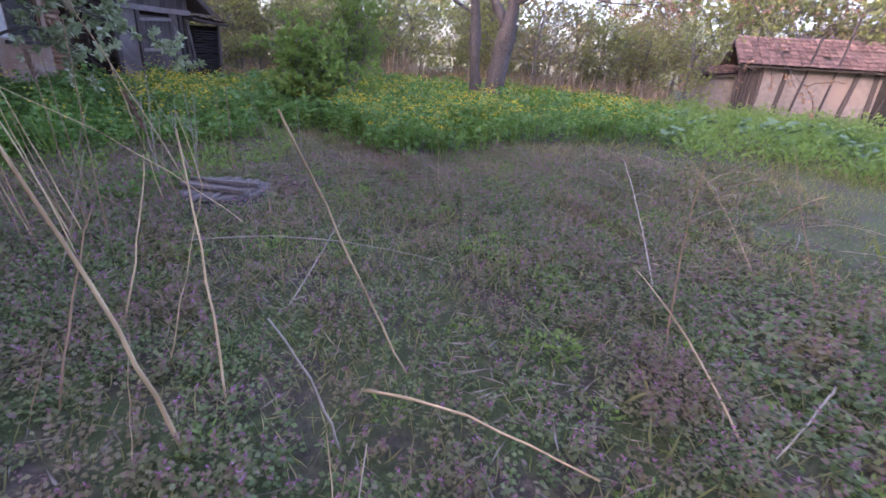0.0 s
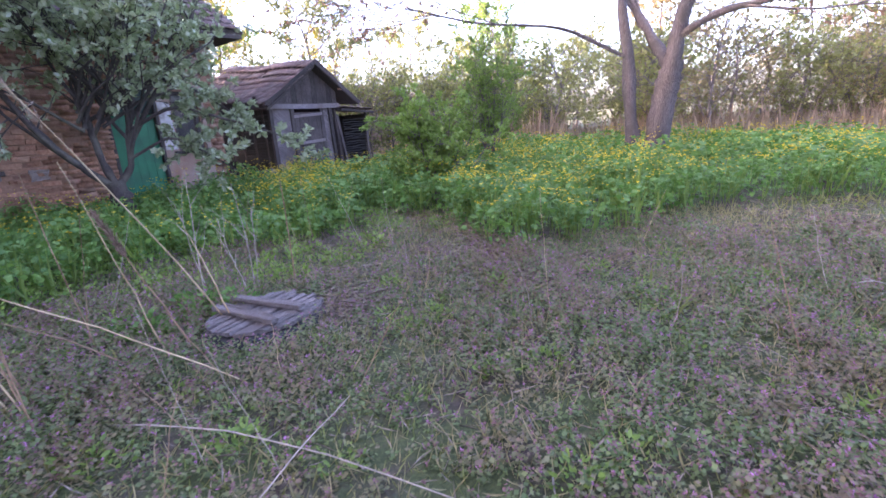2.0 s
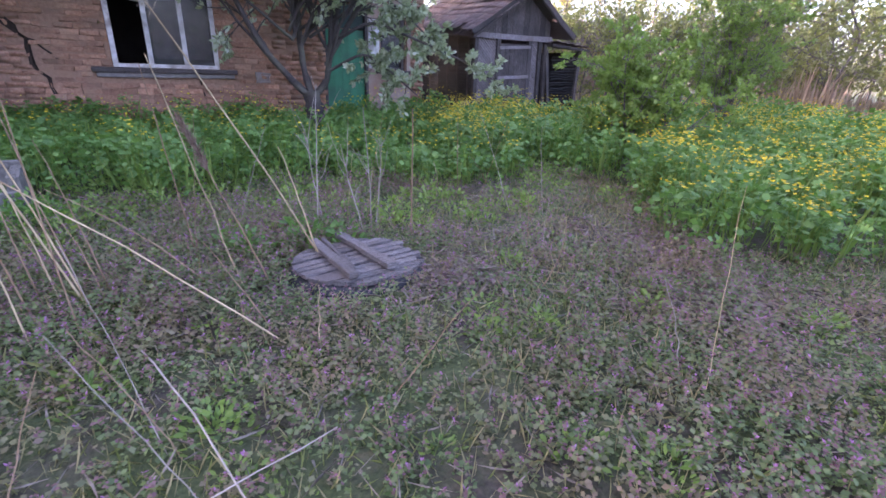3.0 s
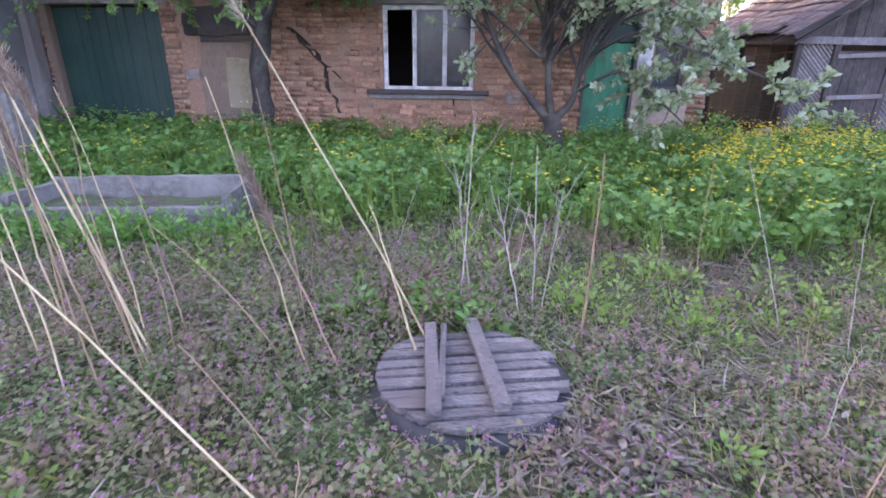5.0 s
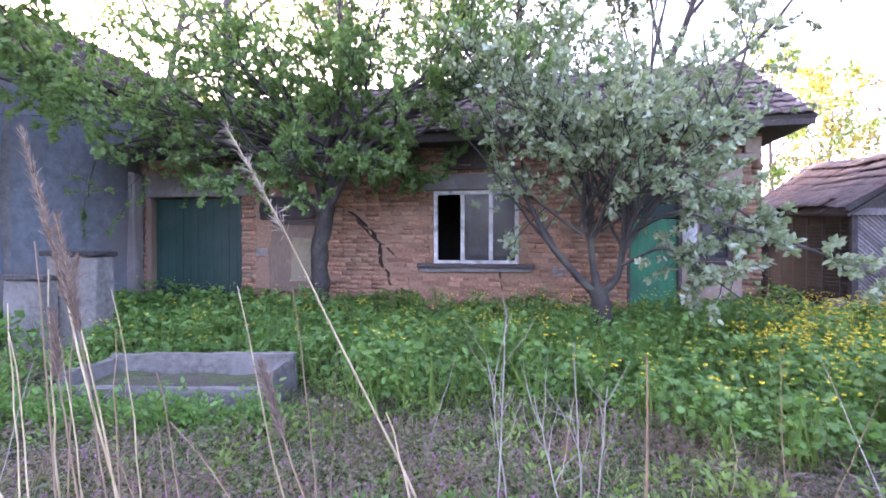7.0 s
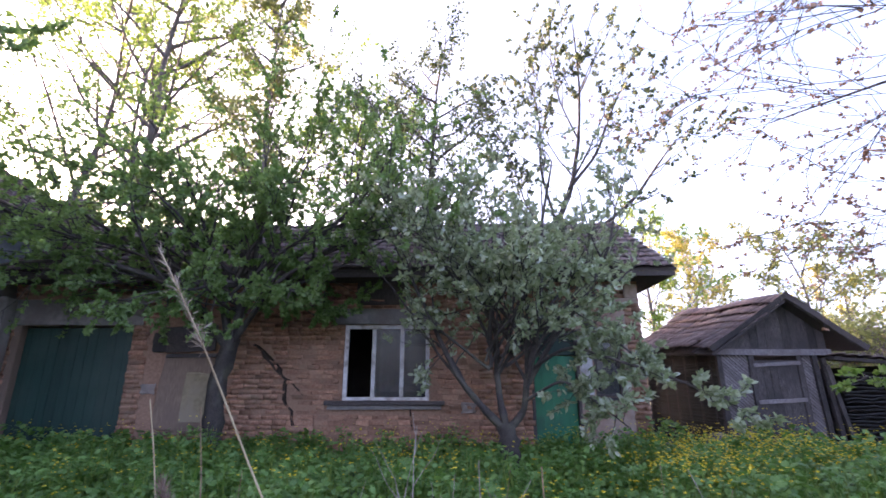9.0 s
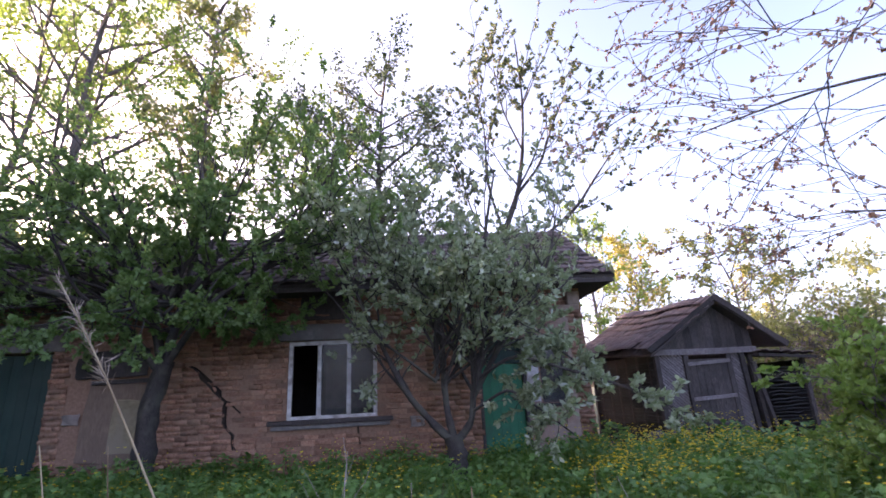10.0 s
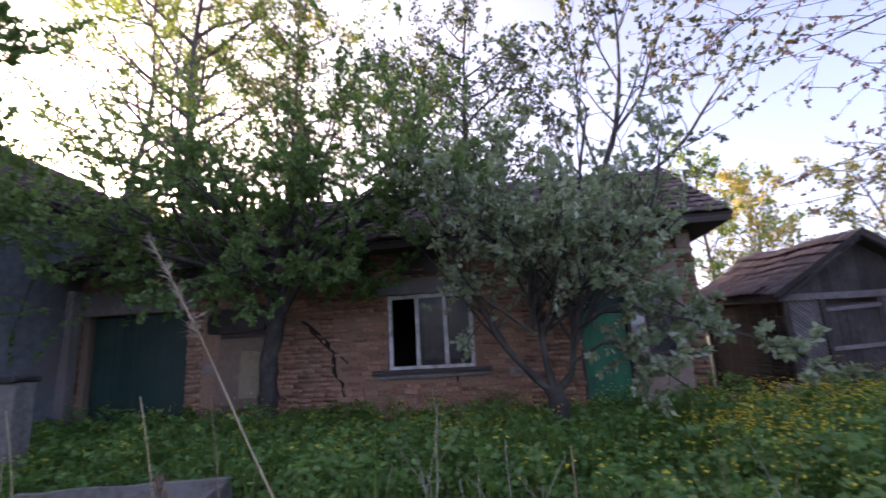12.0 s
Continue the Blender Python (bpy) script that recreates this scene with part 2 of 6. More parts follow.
PETAL = leafy("yellow_petals", (0.72, 0.55, 0.02), (0.86, 0.72, 0.07), (0.80, 0.60, 0.03), 0.3, 0.5)
PURPLE = leafy("purple_tops", (0.18, 0.10, 0.10), (0.31, 0.19, 0.185), (0.28, 0.14, 0.15), 0.35, 0.6)
DEAD_LEAF = leafy("dead_brown_leaves", (0.14, 0.105, 0.085), (0.30, 0.245, 0.21), (0.2, 0.15, 0.1), 0.2, 0.7)
PINK = leafy("mauve_petals", (0.34, 0.13, 0.30), (0.52, 0.24, 0.46), (0.45, 0.18, 0.38), 0.3, 0.5)
NETTLE = leafy("dull_green_leaves", (0.07, 0.115, 0.045), (0.19, 0.26, 0.10), (0.20, 0.30, 0.08), 0.35, 0.6, (0.28, 0.18, 0.165), (0.25, 0.155, 0.115))
BLADE = leafy("grass_blades", (0.12, 0.165, 0.045), (0.27, 0.30, 0.10), (0.28, 0.36, 0.08), 0.35, 0.6, (0.44, 0.38, 0.21), (0.33, 0.24, 0.13))
STRAW_BLADE = leafy("straw_blades", (0.28, 0.25, 0.12), (0.50, 0.44, 0.24), (0.40, 0.38, 0.15), 0.35, 0.6)
REED = leafy("dry_reeds", (0.30, 0.22, 0.17), (0.48, 0.38, 0.29), (0.40, 0.30, 0.20), 0.3, 0.7)

# ---- mesh tools ----


def mesh_of(name, verts, faces, smooth=False):
    """A mesh from vertices (n,3) and faces of one size (m,k)."""
    v = np.asarray(verts, dtype=np.float32)
    f = np.asarray(faces, dtype=np.int32)
    me = bpy.data.meshes.new(name)
    k = f.shape[1]
    me.vertices.add(len(v))
    me.vertices.foreach_set("co", v.ravel())
    me.loops.add(f.size)
    me.loops.foreach_set("vertex_index", f.ravel())
    me.polygons.add(len(f))
    me.polygons.foreach_set("loop_start", np.arange(0, f.size, k, dtype=np.int32))
    me.polygons.foreach_set("loop_total", np.full(len(f), k, dtype=np.int32))
    me.update(calc_edges=True)
    if smooth:
        me.polygons.foreach_set("use_smooth", np.ones(len(f), dtype=bool))
    return me


def part(name, data, material, parent=None, label="", m=None):
    """Links a bmesh or mesh as one mesh object under a thing or a part."""
    if isinstance(data, bmesh.types.BMesh):
        me = bpy.data.meshes.new(name)
        data.to_mesh(me)
        data.free()
    else:
        me = data
    if material and not me.materials:
        me.materials.append(material)
    ob = new(name, me)
    if parent:
        ob.parent = parent
    if m is not None:
        ob.matrix_basis = m
    if label:
        tagged(ob, label)
    return ob


def thing(name, x, y, z, label, category, group="", kind=""):
    ob = new(name)
    ob.empty_display_size = 0.2
    ob.location = (x, y, z)
    return tagged(ob, label, category, group, kind)


def box_bm(x0, x1, y0, y1, z0, z1, bevel=0.0, bm=None):
    own = bm is None
    if own:
        bm = bmesh.new()
    made = bmesh.ops.create_cube(bm, size=1.0)["verts"]
    for v in made:
        v.co = ((x0 + x1) / 2 + v.co.x * (x1 - x0), (y0 + y1) / 2 + v.co.y * (y1 - y0), (z0 + z1) / 2 + v.co.z * (z1 - z0))
    if bevel:
        edges = {e for v in made for e in v.link_edges}
        bmesh.ops.bevel(bm, geom=list(edges), offset=bevel, segments=1, affect="EDGES")
    return bm


def rough_box(x0, x1, y0, y1, z0, z1, wobble, rng, bevel=0.0, cuts=0):
    """A box with worn, uneven edges."""
    bm = box_bm(x0, x1, y0, y1, z0, z1)
    if cuts:
        bmesh.ops.subdivide_edges(bm, edges=bm.edges[:], cuts=cuts, use_grid_fill=True)
    for v in bm.verts:
        v.co += Vector((rng.uniform(-1, 1), rng.uniform(-1, 1), rng.uniform(-1, 1))) * wobble
    if bevel:
        bmesh.ops.bevel(bm, geom=bm.edges[:], offset=bevel, segments=1, affect="EDGES")
    return bm


def beam(a, b, w, h, twist=0.0, wobble=0.0, rng=random, taper=1.0, cuts=2):
    """A board or post from a to b, w wide and h thick, slightly uneven."""
    a, b = Vector(a), Vector(b)
    d = (b - a).normalized()
    side = d.cross(Vector((0, 0, 1)))
    if side.length < 0.05:
        side = Vector((1, 0, 0))
    side.normalize()
    side = Matrix.Rotation(twist, 3, d) @ side
    up = side.cross(d)
    bm = bmesh.new()
    rings = []
    n = cuts + 2
    for i in range(n):
        t = i / (n - 1)
        c = a.lerp(b, t)
        k = 1 + (taper - 1) * t
        ring = []
        for sx, sy in ((-1, -1), (1, -1), (1, 1), (-1, 1)):
            j = Vector((rng.uniform(-1, 1), rng.uniform(-1, 1), rng.uniform(-1, 1))) * wobble
            ring.append(bm.verts.new(c + side * sx * w / 2 * k + up * sy * h / 2 * k + j))
        rings.append(ring)
    for p, q in zip(rings, rings[1:]):
        for i in range(4):
            bm.faces.new((p[i], p[(i + 1) % 4], q[(i + 1) % 4], q[i]))
    bm.faces.new(rings[0][::-1])
    bm.faces.new(rings[-1])
    bmesh.ops.recalc_face_normals(bm, faces=bm.faces[:])
    return bm


def wall_bm(x0, x1, z0, z1, y0, y1, holes):
    """A wall along x with openings (x0, x1, z0, z1) that go through it."""
    xs = sorted({x0, x1, *(h[0] for h in holes), *(h[1] for h in holes)})
    zs = sorted({z0, z1, *(h[2] for h in holes), *(h[3] for h in holes)})
    solid = {(i, k) for i in range(len(xs) - 1) for k in range(len(zs) - 1)
             if not any(h[0] < (xs[i] + xs[i + 1]) / 2 < h[1] and h[2] < (zs[k] + zs[k + 1]) / 2 < h[3] for h in holes)}
    bm = bmesh.new()
    cache = {}

    def vert(x, y, z):
        key = (x, y, z)
        if key not in cache:
            cache[key] = bm.verts.new(key)
        return cache[key]

    def quad(*p):
        bm.faces.new([vert(*q) for q in p])

    for i, k in solid:
        a, b, c, d = xs[i], xs[i + 1], zs[k], zs[k + 1]
        quad((a, y0, c), (b, y0, c), (b, y0, d), (a, y0, d))
        quad((b, y1, c), (a, y1, c), (a, y1, d), (b, y1, d))
        if (i - 1, k) not in solid:
            quad((a, y1, c), (a, y0, c), (a, y0, d), (a, y1, d))
        if (i + 1, k) not in solid:
            quad((b, y0, c), (b, y1, c), (b, y1, d), (b, y0, d))
        if (i, k - 1) not in solid:
            quad((a, y1, c), (b, y1, c), (b, y0, c), (a, y0, c))
        if (i, k + 1) not in solid:
            quad((a, y0, d), (b, y0, d), (b, y1, d), (a, y1, d))
    return bm


def tubes(lines, sides=6, gnarl=0.12):
    """One mesh of tapered tubes: lines of (points, radii). gnarl: how knobbly the thick ones are."""
    V, F, n = [], [], 0
    knob = np.random.default_rng(17)
    ang = np.linspace(0, 2 * np.pi, sides, endpoint=False)
    for pts, rad in lines:
        pts = np.asarray(pts, float)
        rad = np.asarray(rad, float)
        d = np.gradient(pts, axis=0)
        d /= np.linalg.norm(d, axis=1)[:, None] + 1e-9
        ref = np.array((0.3, 0.2, 1.0)) if abs(d[0][2]) < 0.8 else np.array((1.0, 0.3, 0.1))
        s = np.cross(d, ref)
        s /= np.linalg.norm(s, axis=1)[:, None] + 1e-9
        u = np.cross(s, d)
        ring = pts[:, None] + rad[:, None, None] * (np.cos(ang)[None, :, None] * s[:, None] + np.sin(ang)[None, :, None] * u[:, None])
        if rad[0] > 0.05:
            ring = pts[:, None] + (ring - pts[:, None]) * (1 + gnarl * knob.normal(size=(len(pts), sides, 1)))
        V.append(ring.reshape(-1, 3))
        k = len(pts)
        i = np.arange(k - 1)[:, None] * sides + np.arange(sides)[None]
        j = np.arange(k - 1)[:, None] * sides + (np.arange(sides)[None] + 1) % sides
        F.append(np.stack([i, j, j + sides, i + sides], -1).reshape(-1, 4) + n)
        n += k * sides
    return np.concatenate(V), np.concatenate(F)


LEAF = np.array([(0, 0, 0), (-0.30, 0.32, 0.05), (-0.26, 0.70, 0.03), (0, 1, -0.06), (0.26, 0.70, 0.03), (0.30, 0.32, 0.05)])
LEAF_F = np.array([(0, 3, 2, 1), (0, 5, 4, 3)])
DIAMOND = np.array([(0, 0, 0), (-0.34, 0.5, 0.05), (0, 1, 0), (0.34, 0.5, 0.05)])
DIAMOND_F = np.array([(0, 2, 1), (0, 3, 2)])


def scatter(at, way, size, rng, shape=LEAF, faces=LEAF_F, wide=1.0):
    """Leaves at the places given, pointing along way, each turned about its own axis."""
    n = len(at)
    y = way / (np.linalg.norm(way, axis=1)[:, None] + 1e-9)
    r = rng.normal(size=(n, 3))
    x = np.cross(y, r)
    x /= np.linalg.norm(x, axis=1)[:, None] + 1e-9
    z = np.cross(x, y)
    p = shape[None] * np.array((wide, 1, 1))
    v = at[:, None] + size[:, None, None] * (p[..., 0:1] * x[:, None] + p[..., 1:2] * y[:, None] + p[..., 2:3] * z[:, None])
    k = len(shape)
    f = faces[None] + (np.arange(n) * k)[:, None, None]
    return v.reshape(-1, 3), f.reshape(-1, faces.shape[1])


def limb(rng, p, d, length, r0, r1, steps, wander, rise):
    """A wandering, tapering branch."""
    p, d = np.array(p, float), np.array(d, float)
    d /= np.linalg.norm(d)
    pts = [p.copy()]
    for _ in range(steps):
        d = d + rng.normal(size=3) * wander + np.array((0, 0, rise))
        d /= np.linalg.norm(d)
        p = p + d * length / steps
        pts.append(p.copy())
    return np.array(pts), np.linspace(r0, r1, steps + 1)


def crown_from(rng, stems, levels, twig_r=0.006, thin=0.62):
    """Branches off the stems, level by level: (children per branch, length share, spread, wander, rise). Returns all the branches and the last level."""
    lines = list(stems)
    current = list(stems)
    for count, share, spread, wander, rise in levels:
        nxt = []
        for pts, rad in current:
            total = np.linalg.norm(np.diff(pts, axis=0), axis=1).sum()
            for c in range(count):
                t = rng.uniform(0.25, 1.0) if c else 1.0
                i = min(int(t * (len(pts) - 1)), len(pts) - 2)
                f = t * (len(pts) - 1) - i
                base = pts[i] * (1 - f) + pts[i + 1] * f
                d = pts[i + 1] - pts[i]
                d = d / (np.linalg.norm(d) + 1e-9) + rng.normal(size=3) * spread
                r = max(np.interp(t, np.linspace(0, 1, len(rad)), rad) * thin, twig_r)
                L = total * share * rng.uniform(0.7, 1.25)
                nxt.append(limb(rng, base, d, L, r, max(r * 0.35, twig_r * 0.6), 5, wander, rise))
        lines += nxt
        current = nxt
    return lines, current


def leaves_on(rng, twigs, per, size, loose=0.12, droop=0.0, tuft=1):
    """Places, ways and sizes of leaves along twigs; tuft: leaves that spring from one bud."""
    at, way = [], []
    for pts, _ in twigs:
        n_ = max(1, per // tuft)
        t = np.concatenate([[0.999], rng.uniform(0.05, 1.0, n_ - 1) ** 0.6]) * (len(pts) - 1) if tuft > 1 else rng.uniform(0.05, 1.0, n_) ** 0.6 * (len(pts) - 1)
        t = np.repeat(t, tuft)
        i = np.minimum(t.astype(int), len(pts) - 2)
        f = (t - i)[:, None]
        a = pts[i] * (1 - f) + pts[i + 1] * f
        d = pts[i + 1] - pts[i]
        d = d / (np.linalg.norm(d, axis=1)[:, None] + 1e-9)
        spray = np.repeat(rng.normal(size=(n_, 3)) * 0.35, tuft, 0)
        at.append(a + rng.normal(size=a.shape) * (loose * 0.4 if tuft == 1 else 0.012))
        way.append(d * 0.6 + spray + rng.normal(size=a.shape) * 0.75 + np.array((0, 0, -droop)))
    at, way = np.concatenate(at), np.concatenate(way)
    return at, way, size * rng.uniform(0.6, 1.3, len(at))


def tree(name, at, label, stems, levels, rng, bark, leaf_mat, per, size, sides=6, loose=0.12, droop=0.0, category="tree", group="", twig_r=0.006, shape=LEAF, faces=LEAF_F, wide=1.0, bole=(), thin=0.62, sprigs=(), tuft=1):
    """A tree: trunk with all its limbs, and a crown of single leaves. Places are relative to its foot."""
    ob = thing(name, *at, label, category, group)
    lines, twigs = crown_from(rng, stems, levels, twig_r, thin)
    lines += list(bole) + list(sprigs)
    twigs = twigs + list(sprigs) * 2
    v, f = tubes(lines, sides)
    part("trunk", mesh_of("trunk", v, f, True), bark, ob)
    a, w, s = leaves_on(rng, twigs, per, size, loose, droop, tuft)
    v, f = scatter(a, w, s, rng, shape, faces, wide)
    part("crown", mesh_of("crown", v, f), leaf_mat, ob)
    return ob

# ---- ground ----
def rise(x, y):
    """Height of the ground: nearly level, with small humps."""
    return 0.05 * noise.noise((x * 0.35, y * 0.35, 0.0)) + 0.02 * noise.noise((x * 1.7, y * 1.7, 3.0))


def ground_sheet():
    near = np.arange(-16, 22.01, 0.4)
    xs = np.concatenate([[-1500, -400, -120, -50, -28], near, [28, 50, 120, 400, 1500]])
    ys = np.concatenate([[-1500, -400, -120, -50, -26], np.arange(-18, 8.01, 0.4), [14, 30, 60, 120, 400, 1500]])
    V = [(x, y, rise(x, y) if -16 <= x <= 22 and -18 <= y <= 8 else 0.0) for y in ys for x in xs]
    n = len(xs)
    F = [(j * n + i, j * n + i + 1, (j + 1) * n + i + 1, (j + 1) * n + i) for j in range(len(ys) - 1) for i in range(n - 1)]
    g = part("ground", mesh_of("ground", V, F, True), GROUND)
    return tagged(g, "rough yard soil with thin turf and dead straw", "ground", kind="structure")


ground_sheet()

# ---- the brick farmhouse ----
HX0, HX1, HY1, HZ = -6.55, 5.55, 5.2, 3.3
WIN = (0.0, 1.6, 1.05, 2.42)
GAR = (-6.4, -4.08, -0.05, 2.43)
DOOR = (3.5, 4.3, 0.05, 2.3)
NWIN = (4.62, 5.14, 1.12, 2.25)
house = thing("farmhouse", 0, 0, 0, "derelict single-storey farmhouse of eroded red adobe brick with a tiled roof", "house")
wall = part("wall", wall_bm(HX0, HX1, -0.1, HZ, 0.0, 0.42, [WIN, GAR, DOOR, NWIN]), CLAY, house, "cracked clay-mortared brick front wall")
part("wall", box_bm(HX1 - 0.4, HX1 - 0.003, 0.423, HY1, -0.1, HZ), CLAY, house)
part("wall", box_bm(HX0, HX1 - 0.403, HY1 - 0.4, HY1, -0.1, HZ), CLAY, house)
part("wall", box_bm(HX0, HX0 + 0.3, 0.423, HY1 - 0.403, -0.1, HZ), CLAY, house)
# rooms coloured near-black so that the openings look unlit
part("inner_wall", box_bm(-3.9, -3.75, 0.423, HY1 - 0.403, -0.1, HZ), DEEP_SHADE, house)
part("inner_wall", box_bm(2.6, 2.75, 0.423, HY1 - 0.403, -0.1, HZ), DEEP_SHADE, house)
part("inner_wall", box_bm(-3.74, 2.59, 2.9, 3.0, -0.1, HZ), DEEP_SHADE, house)
part("floor", box_bm(HX0 + 0.31, HX1 - 0.41, 0.423, HY1 - 0.41, 0.02, 0.1), DEEP_SHADE, house)
part("ceiling", box_bm(HX0 + 0.31, HX1 - 0.41, 0.423, HY1 - 0.41, HZ - 0.1, HZ - 0.002), DEEP_SHADE, house)

CRACK = [(-1.72, 2.06), (-1.60, 2.02), (-1.50, 1.93), (-1.42, 1.82), (-1.34, 1.72), (-1.22, 1.60), (-1.12, 1.50), (-1.06, 1.42), (-1.03, 1.30), (-1.05, 1.16), (-1.02, 1.06), (-0.96, 0.96), (-0.90, 0.86), (-0.86, 0.72), (-0.82, 0.60)]
CRACK2 = [(-1.10, 1.44), (-0.98, 1.40), (-0.86, 1.30), (-0.76, 1.18), (-0.70, 1.10)]
CRACK3 = [(1.24, 0.98), (1.28, 0.84), (1.25, 0.70), (1.30, 0.55)]


# shallow V strips laid on the wall; their dark colour stands for depth
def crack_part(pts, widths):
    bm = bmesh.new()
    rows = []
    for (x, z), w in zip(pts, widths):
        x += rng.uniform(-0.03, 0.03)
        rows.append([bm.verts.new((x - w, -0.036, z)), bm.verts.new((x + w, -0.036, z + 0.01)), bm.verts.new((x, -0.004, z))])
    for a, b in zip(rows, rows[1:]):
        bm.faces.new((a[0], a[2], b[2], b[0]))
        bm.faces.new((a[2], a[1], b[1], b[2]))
    part("crack", bm, CRACK_SHADE, wall, "shallow wall crack with its deep shade painted in")


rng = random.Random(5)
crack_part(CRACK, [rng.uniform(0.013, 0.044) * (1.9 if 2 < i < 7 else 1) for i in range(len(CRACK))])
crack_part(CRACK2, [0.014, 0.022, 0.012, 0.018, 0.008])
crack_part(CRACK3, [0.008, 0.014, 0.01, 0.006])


def near_crack(x0, x1, z):
    return any(x0 < cx < x1 and abs(z - cz) < 0.075 for cx, cz in CRACK[1:13])


PLASTERED = [(-6.75, -3.9, 2.43, 2.95), (-0.22, 1.82, 2.42, 2.74), (-0.3, 1.9, 0.86, 1.05), (4.3, 5.25, 0.0, 2.66), (-3.75, -2.3, 0.5, 2.5)]


def brick_mesh(seed):
    r = random.Random(seed)
    bm = box_bm(-0.5, 0.5, -0.5, 0.5, -0.5, 0.5)
    for v in bm.verts:
        v.co += Vector((r.uniform(-0.07, 0.05), r.uniform(-0.25, 0.25), r.uniform(-0.18, 0.16)))
    me = bpy.data.meshes.new("brick")
    bm.to_mesh(me)
    bm.free()
    return me


BRICK_MESHES = [brick_mesh(s) for s in range(8)]
for me in BRICK_MESHES:
    me.materials.append(BRICK)
brick_rows, BV, BF = [], [], []
z, course = 0.02, 0
while z < HZ - 0.09:
    h = rng.uniform(0.066, 0.08)
    x = HX0 + (0.0 if course % 2 else -0.13)
    while x < HX1 - 0.02:
        L = rng.uniform(0.20, 0.27)
        a, b = max(x, HX0), min(x + L, HX1)
        x += L + rng.uniform(0.012, 0.022)
        cz = z + h / 2
        if b - a < 0.05:
            continue
        for h0 in (WIN, GAR, DOOR, NWIN, *PLASTERED):
            if b > h0[0] and a < h0[1] and cz + 0.03 > h0[2] and cz - 0.03 < h0[3]:
                if a < h0[0] - 0.06:
                    b = h0[0] - 0.004
                elif b > h0[1] + 0.06:
                    a = h0[1] + 0.004
                else:
                    a = b
        if b - a < 0.05 or near_crack(a + 0.02, b - 0.02, cz) or rng.random() < 0.06:
            continue
        out = rng.uniform(0.004, 0.042)
        m = pose((a + b) / 2, -out / 2 + 0.008, cz + rng.uniform(-0.008, 0.008), rng.uniform(-5, 5), rng.uniform(-3, 3), rng.uniform(-4, 4)) @ Matrix.Diagonal((b - a, out + 0.02, h * rng.uniform(0.72, 1.06), 1))
        if -1.0 < (a + b) / 2 < 2.5 and cz < 2.1 and len(brick_rows) < 300:
            brick_rows.append((BRICK_MESHES[rng.randrange(8)], m))
        else:
            src = BRICK_MESHES[rng.randrange(8)]
            k = len(BV)
            BV += [m @ v.co for v in src.vertices]
            BF += [[k + i for i in p.vertices] for p in src.polygons]
    z += h + rng.uniform(0.012, 0.018)
    course += 1
tagged(part("brickwork", mesh_of("brickwork", [tuple(v) for v in BV], BF), BRICK_I, wall), "eroded red bricks", kind="stuff")

# lintels, sill, plastered end
part("lintel", rough_box(-6.6, -3.9, -0.035, 0.2, 2.43, 2.93, 0.01, rng, 0.01, 2), PLASTER, house, "cracked grey plaster lintel")
part("lintel", rough_box(-0.2, 1.8, -0.04, 0.2, 2.425, 2.72, 0.008, rng, 0.008, 2), PLASTER, house, "grey plaster lintel")
part("sill", rough_box(-0.3, 1.88, -0.13, 0.1, 0.975, 1.045, 0.008, rng, 0.012, 2), DARKWOOD, house, "dark weathered sill")
part("sill", rough_box(-0.24, 1.82, -0.08, 0.05, 0.9, 0.972, 0.008, rng, 0.01, 2), PLASTER, house)
part("plaster_band", wall_bm(4.303, 5.25, 0.05, 2.66, -0.04, -0.003, [(NWIN[0] - 0.03, NWIN[1] + 0.03, NWIN[2] - 0.03, NWIN[3] + 0.03)]), PLASTER_PINK, house, "pinkish flaking plaster")
part("plaster_band", rough_box(4.1, 5.5, -0.07, 0.0, 2.80, 2.90, 0.008, rng, 0.01, 2), PLASTER_PINK, house)
part("plaster_band", rough_box(5.28, 5.52, -0.06, 0.0, 2.903, 3.16, 0.008, rng, 0.01), PLASTER_PINK, house)
# dark panel below the eave; its colour imitates the shaded opening there
part("attic_hatch", rough_box(0.2, 1.15, -0.05, -0.01, 2.80, 3.26, 0.01, rng, 0.005, 1), DARKWOOD, house, "dark panel standing for an opening in the eave's shade")
part("plaster_patch", rough_box(-3.72, -3.46, -0.045, -0.02, 1.16, 1.32, 0.03, rng, 0.004, 1), WHITEWASH, house, "scrap of white plaster")
part("plaster_patch", rough_box(2.2, 2.42, -0.045, -0.02, 0.86, 1.0, 0.03, rng, 0.004, 1), WHITEWASH, house)
# solid near-black blocks; the darkness of the vent holes is in their colour
for vz in (1.28, 1.44, 1.60):
    part("vent", box_bm(4.42, 4.49, -0.047, -0.035, vz, vz + 0.09), DEEP_SHADE, house)
part("vent_board", rough_box(4.35, 4.57, -0.058, -0.043, 1.15, 2.05, 0.004, rng, 0.003), WHITE_PAINT, house, "white painted board")


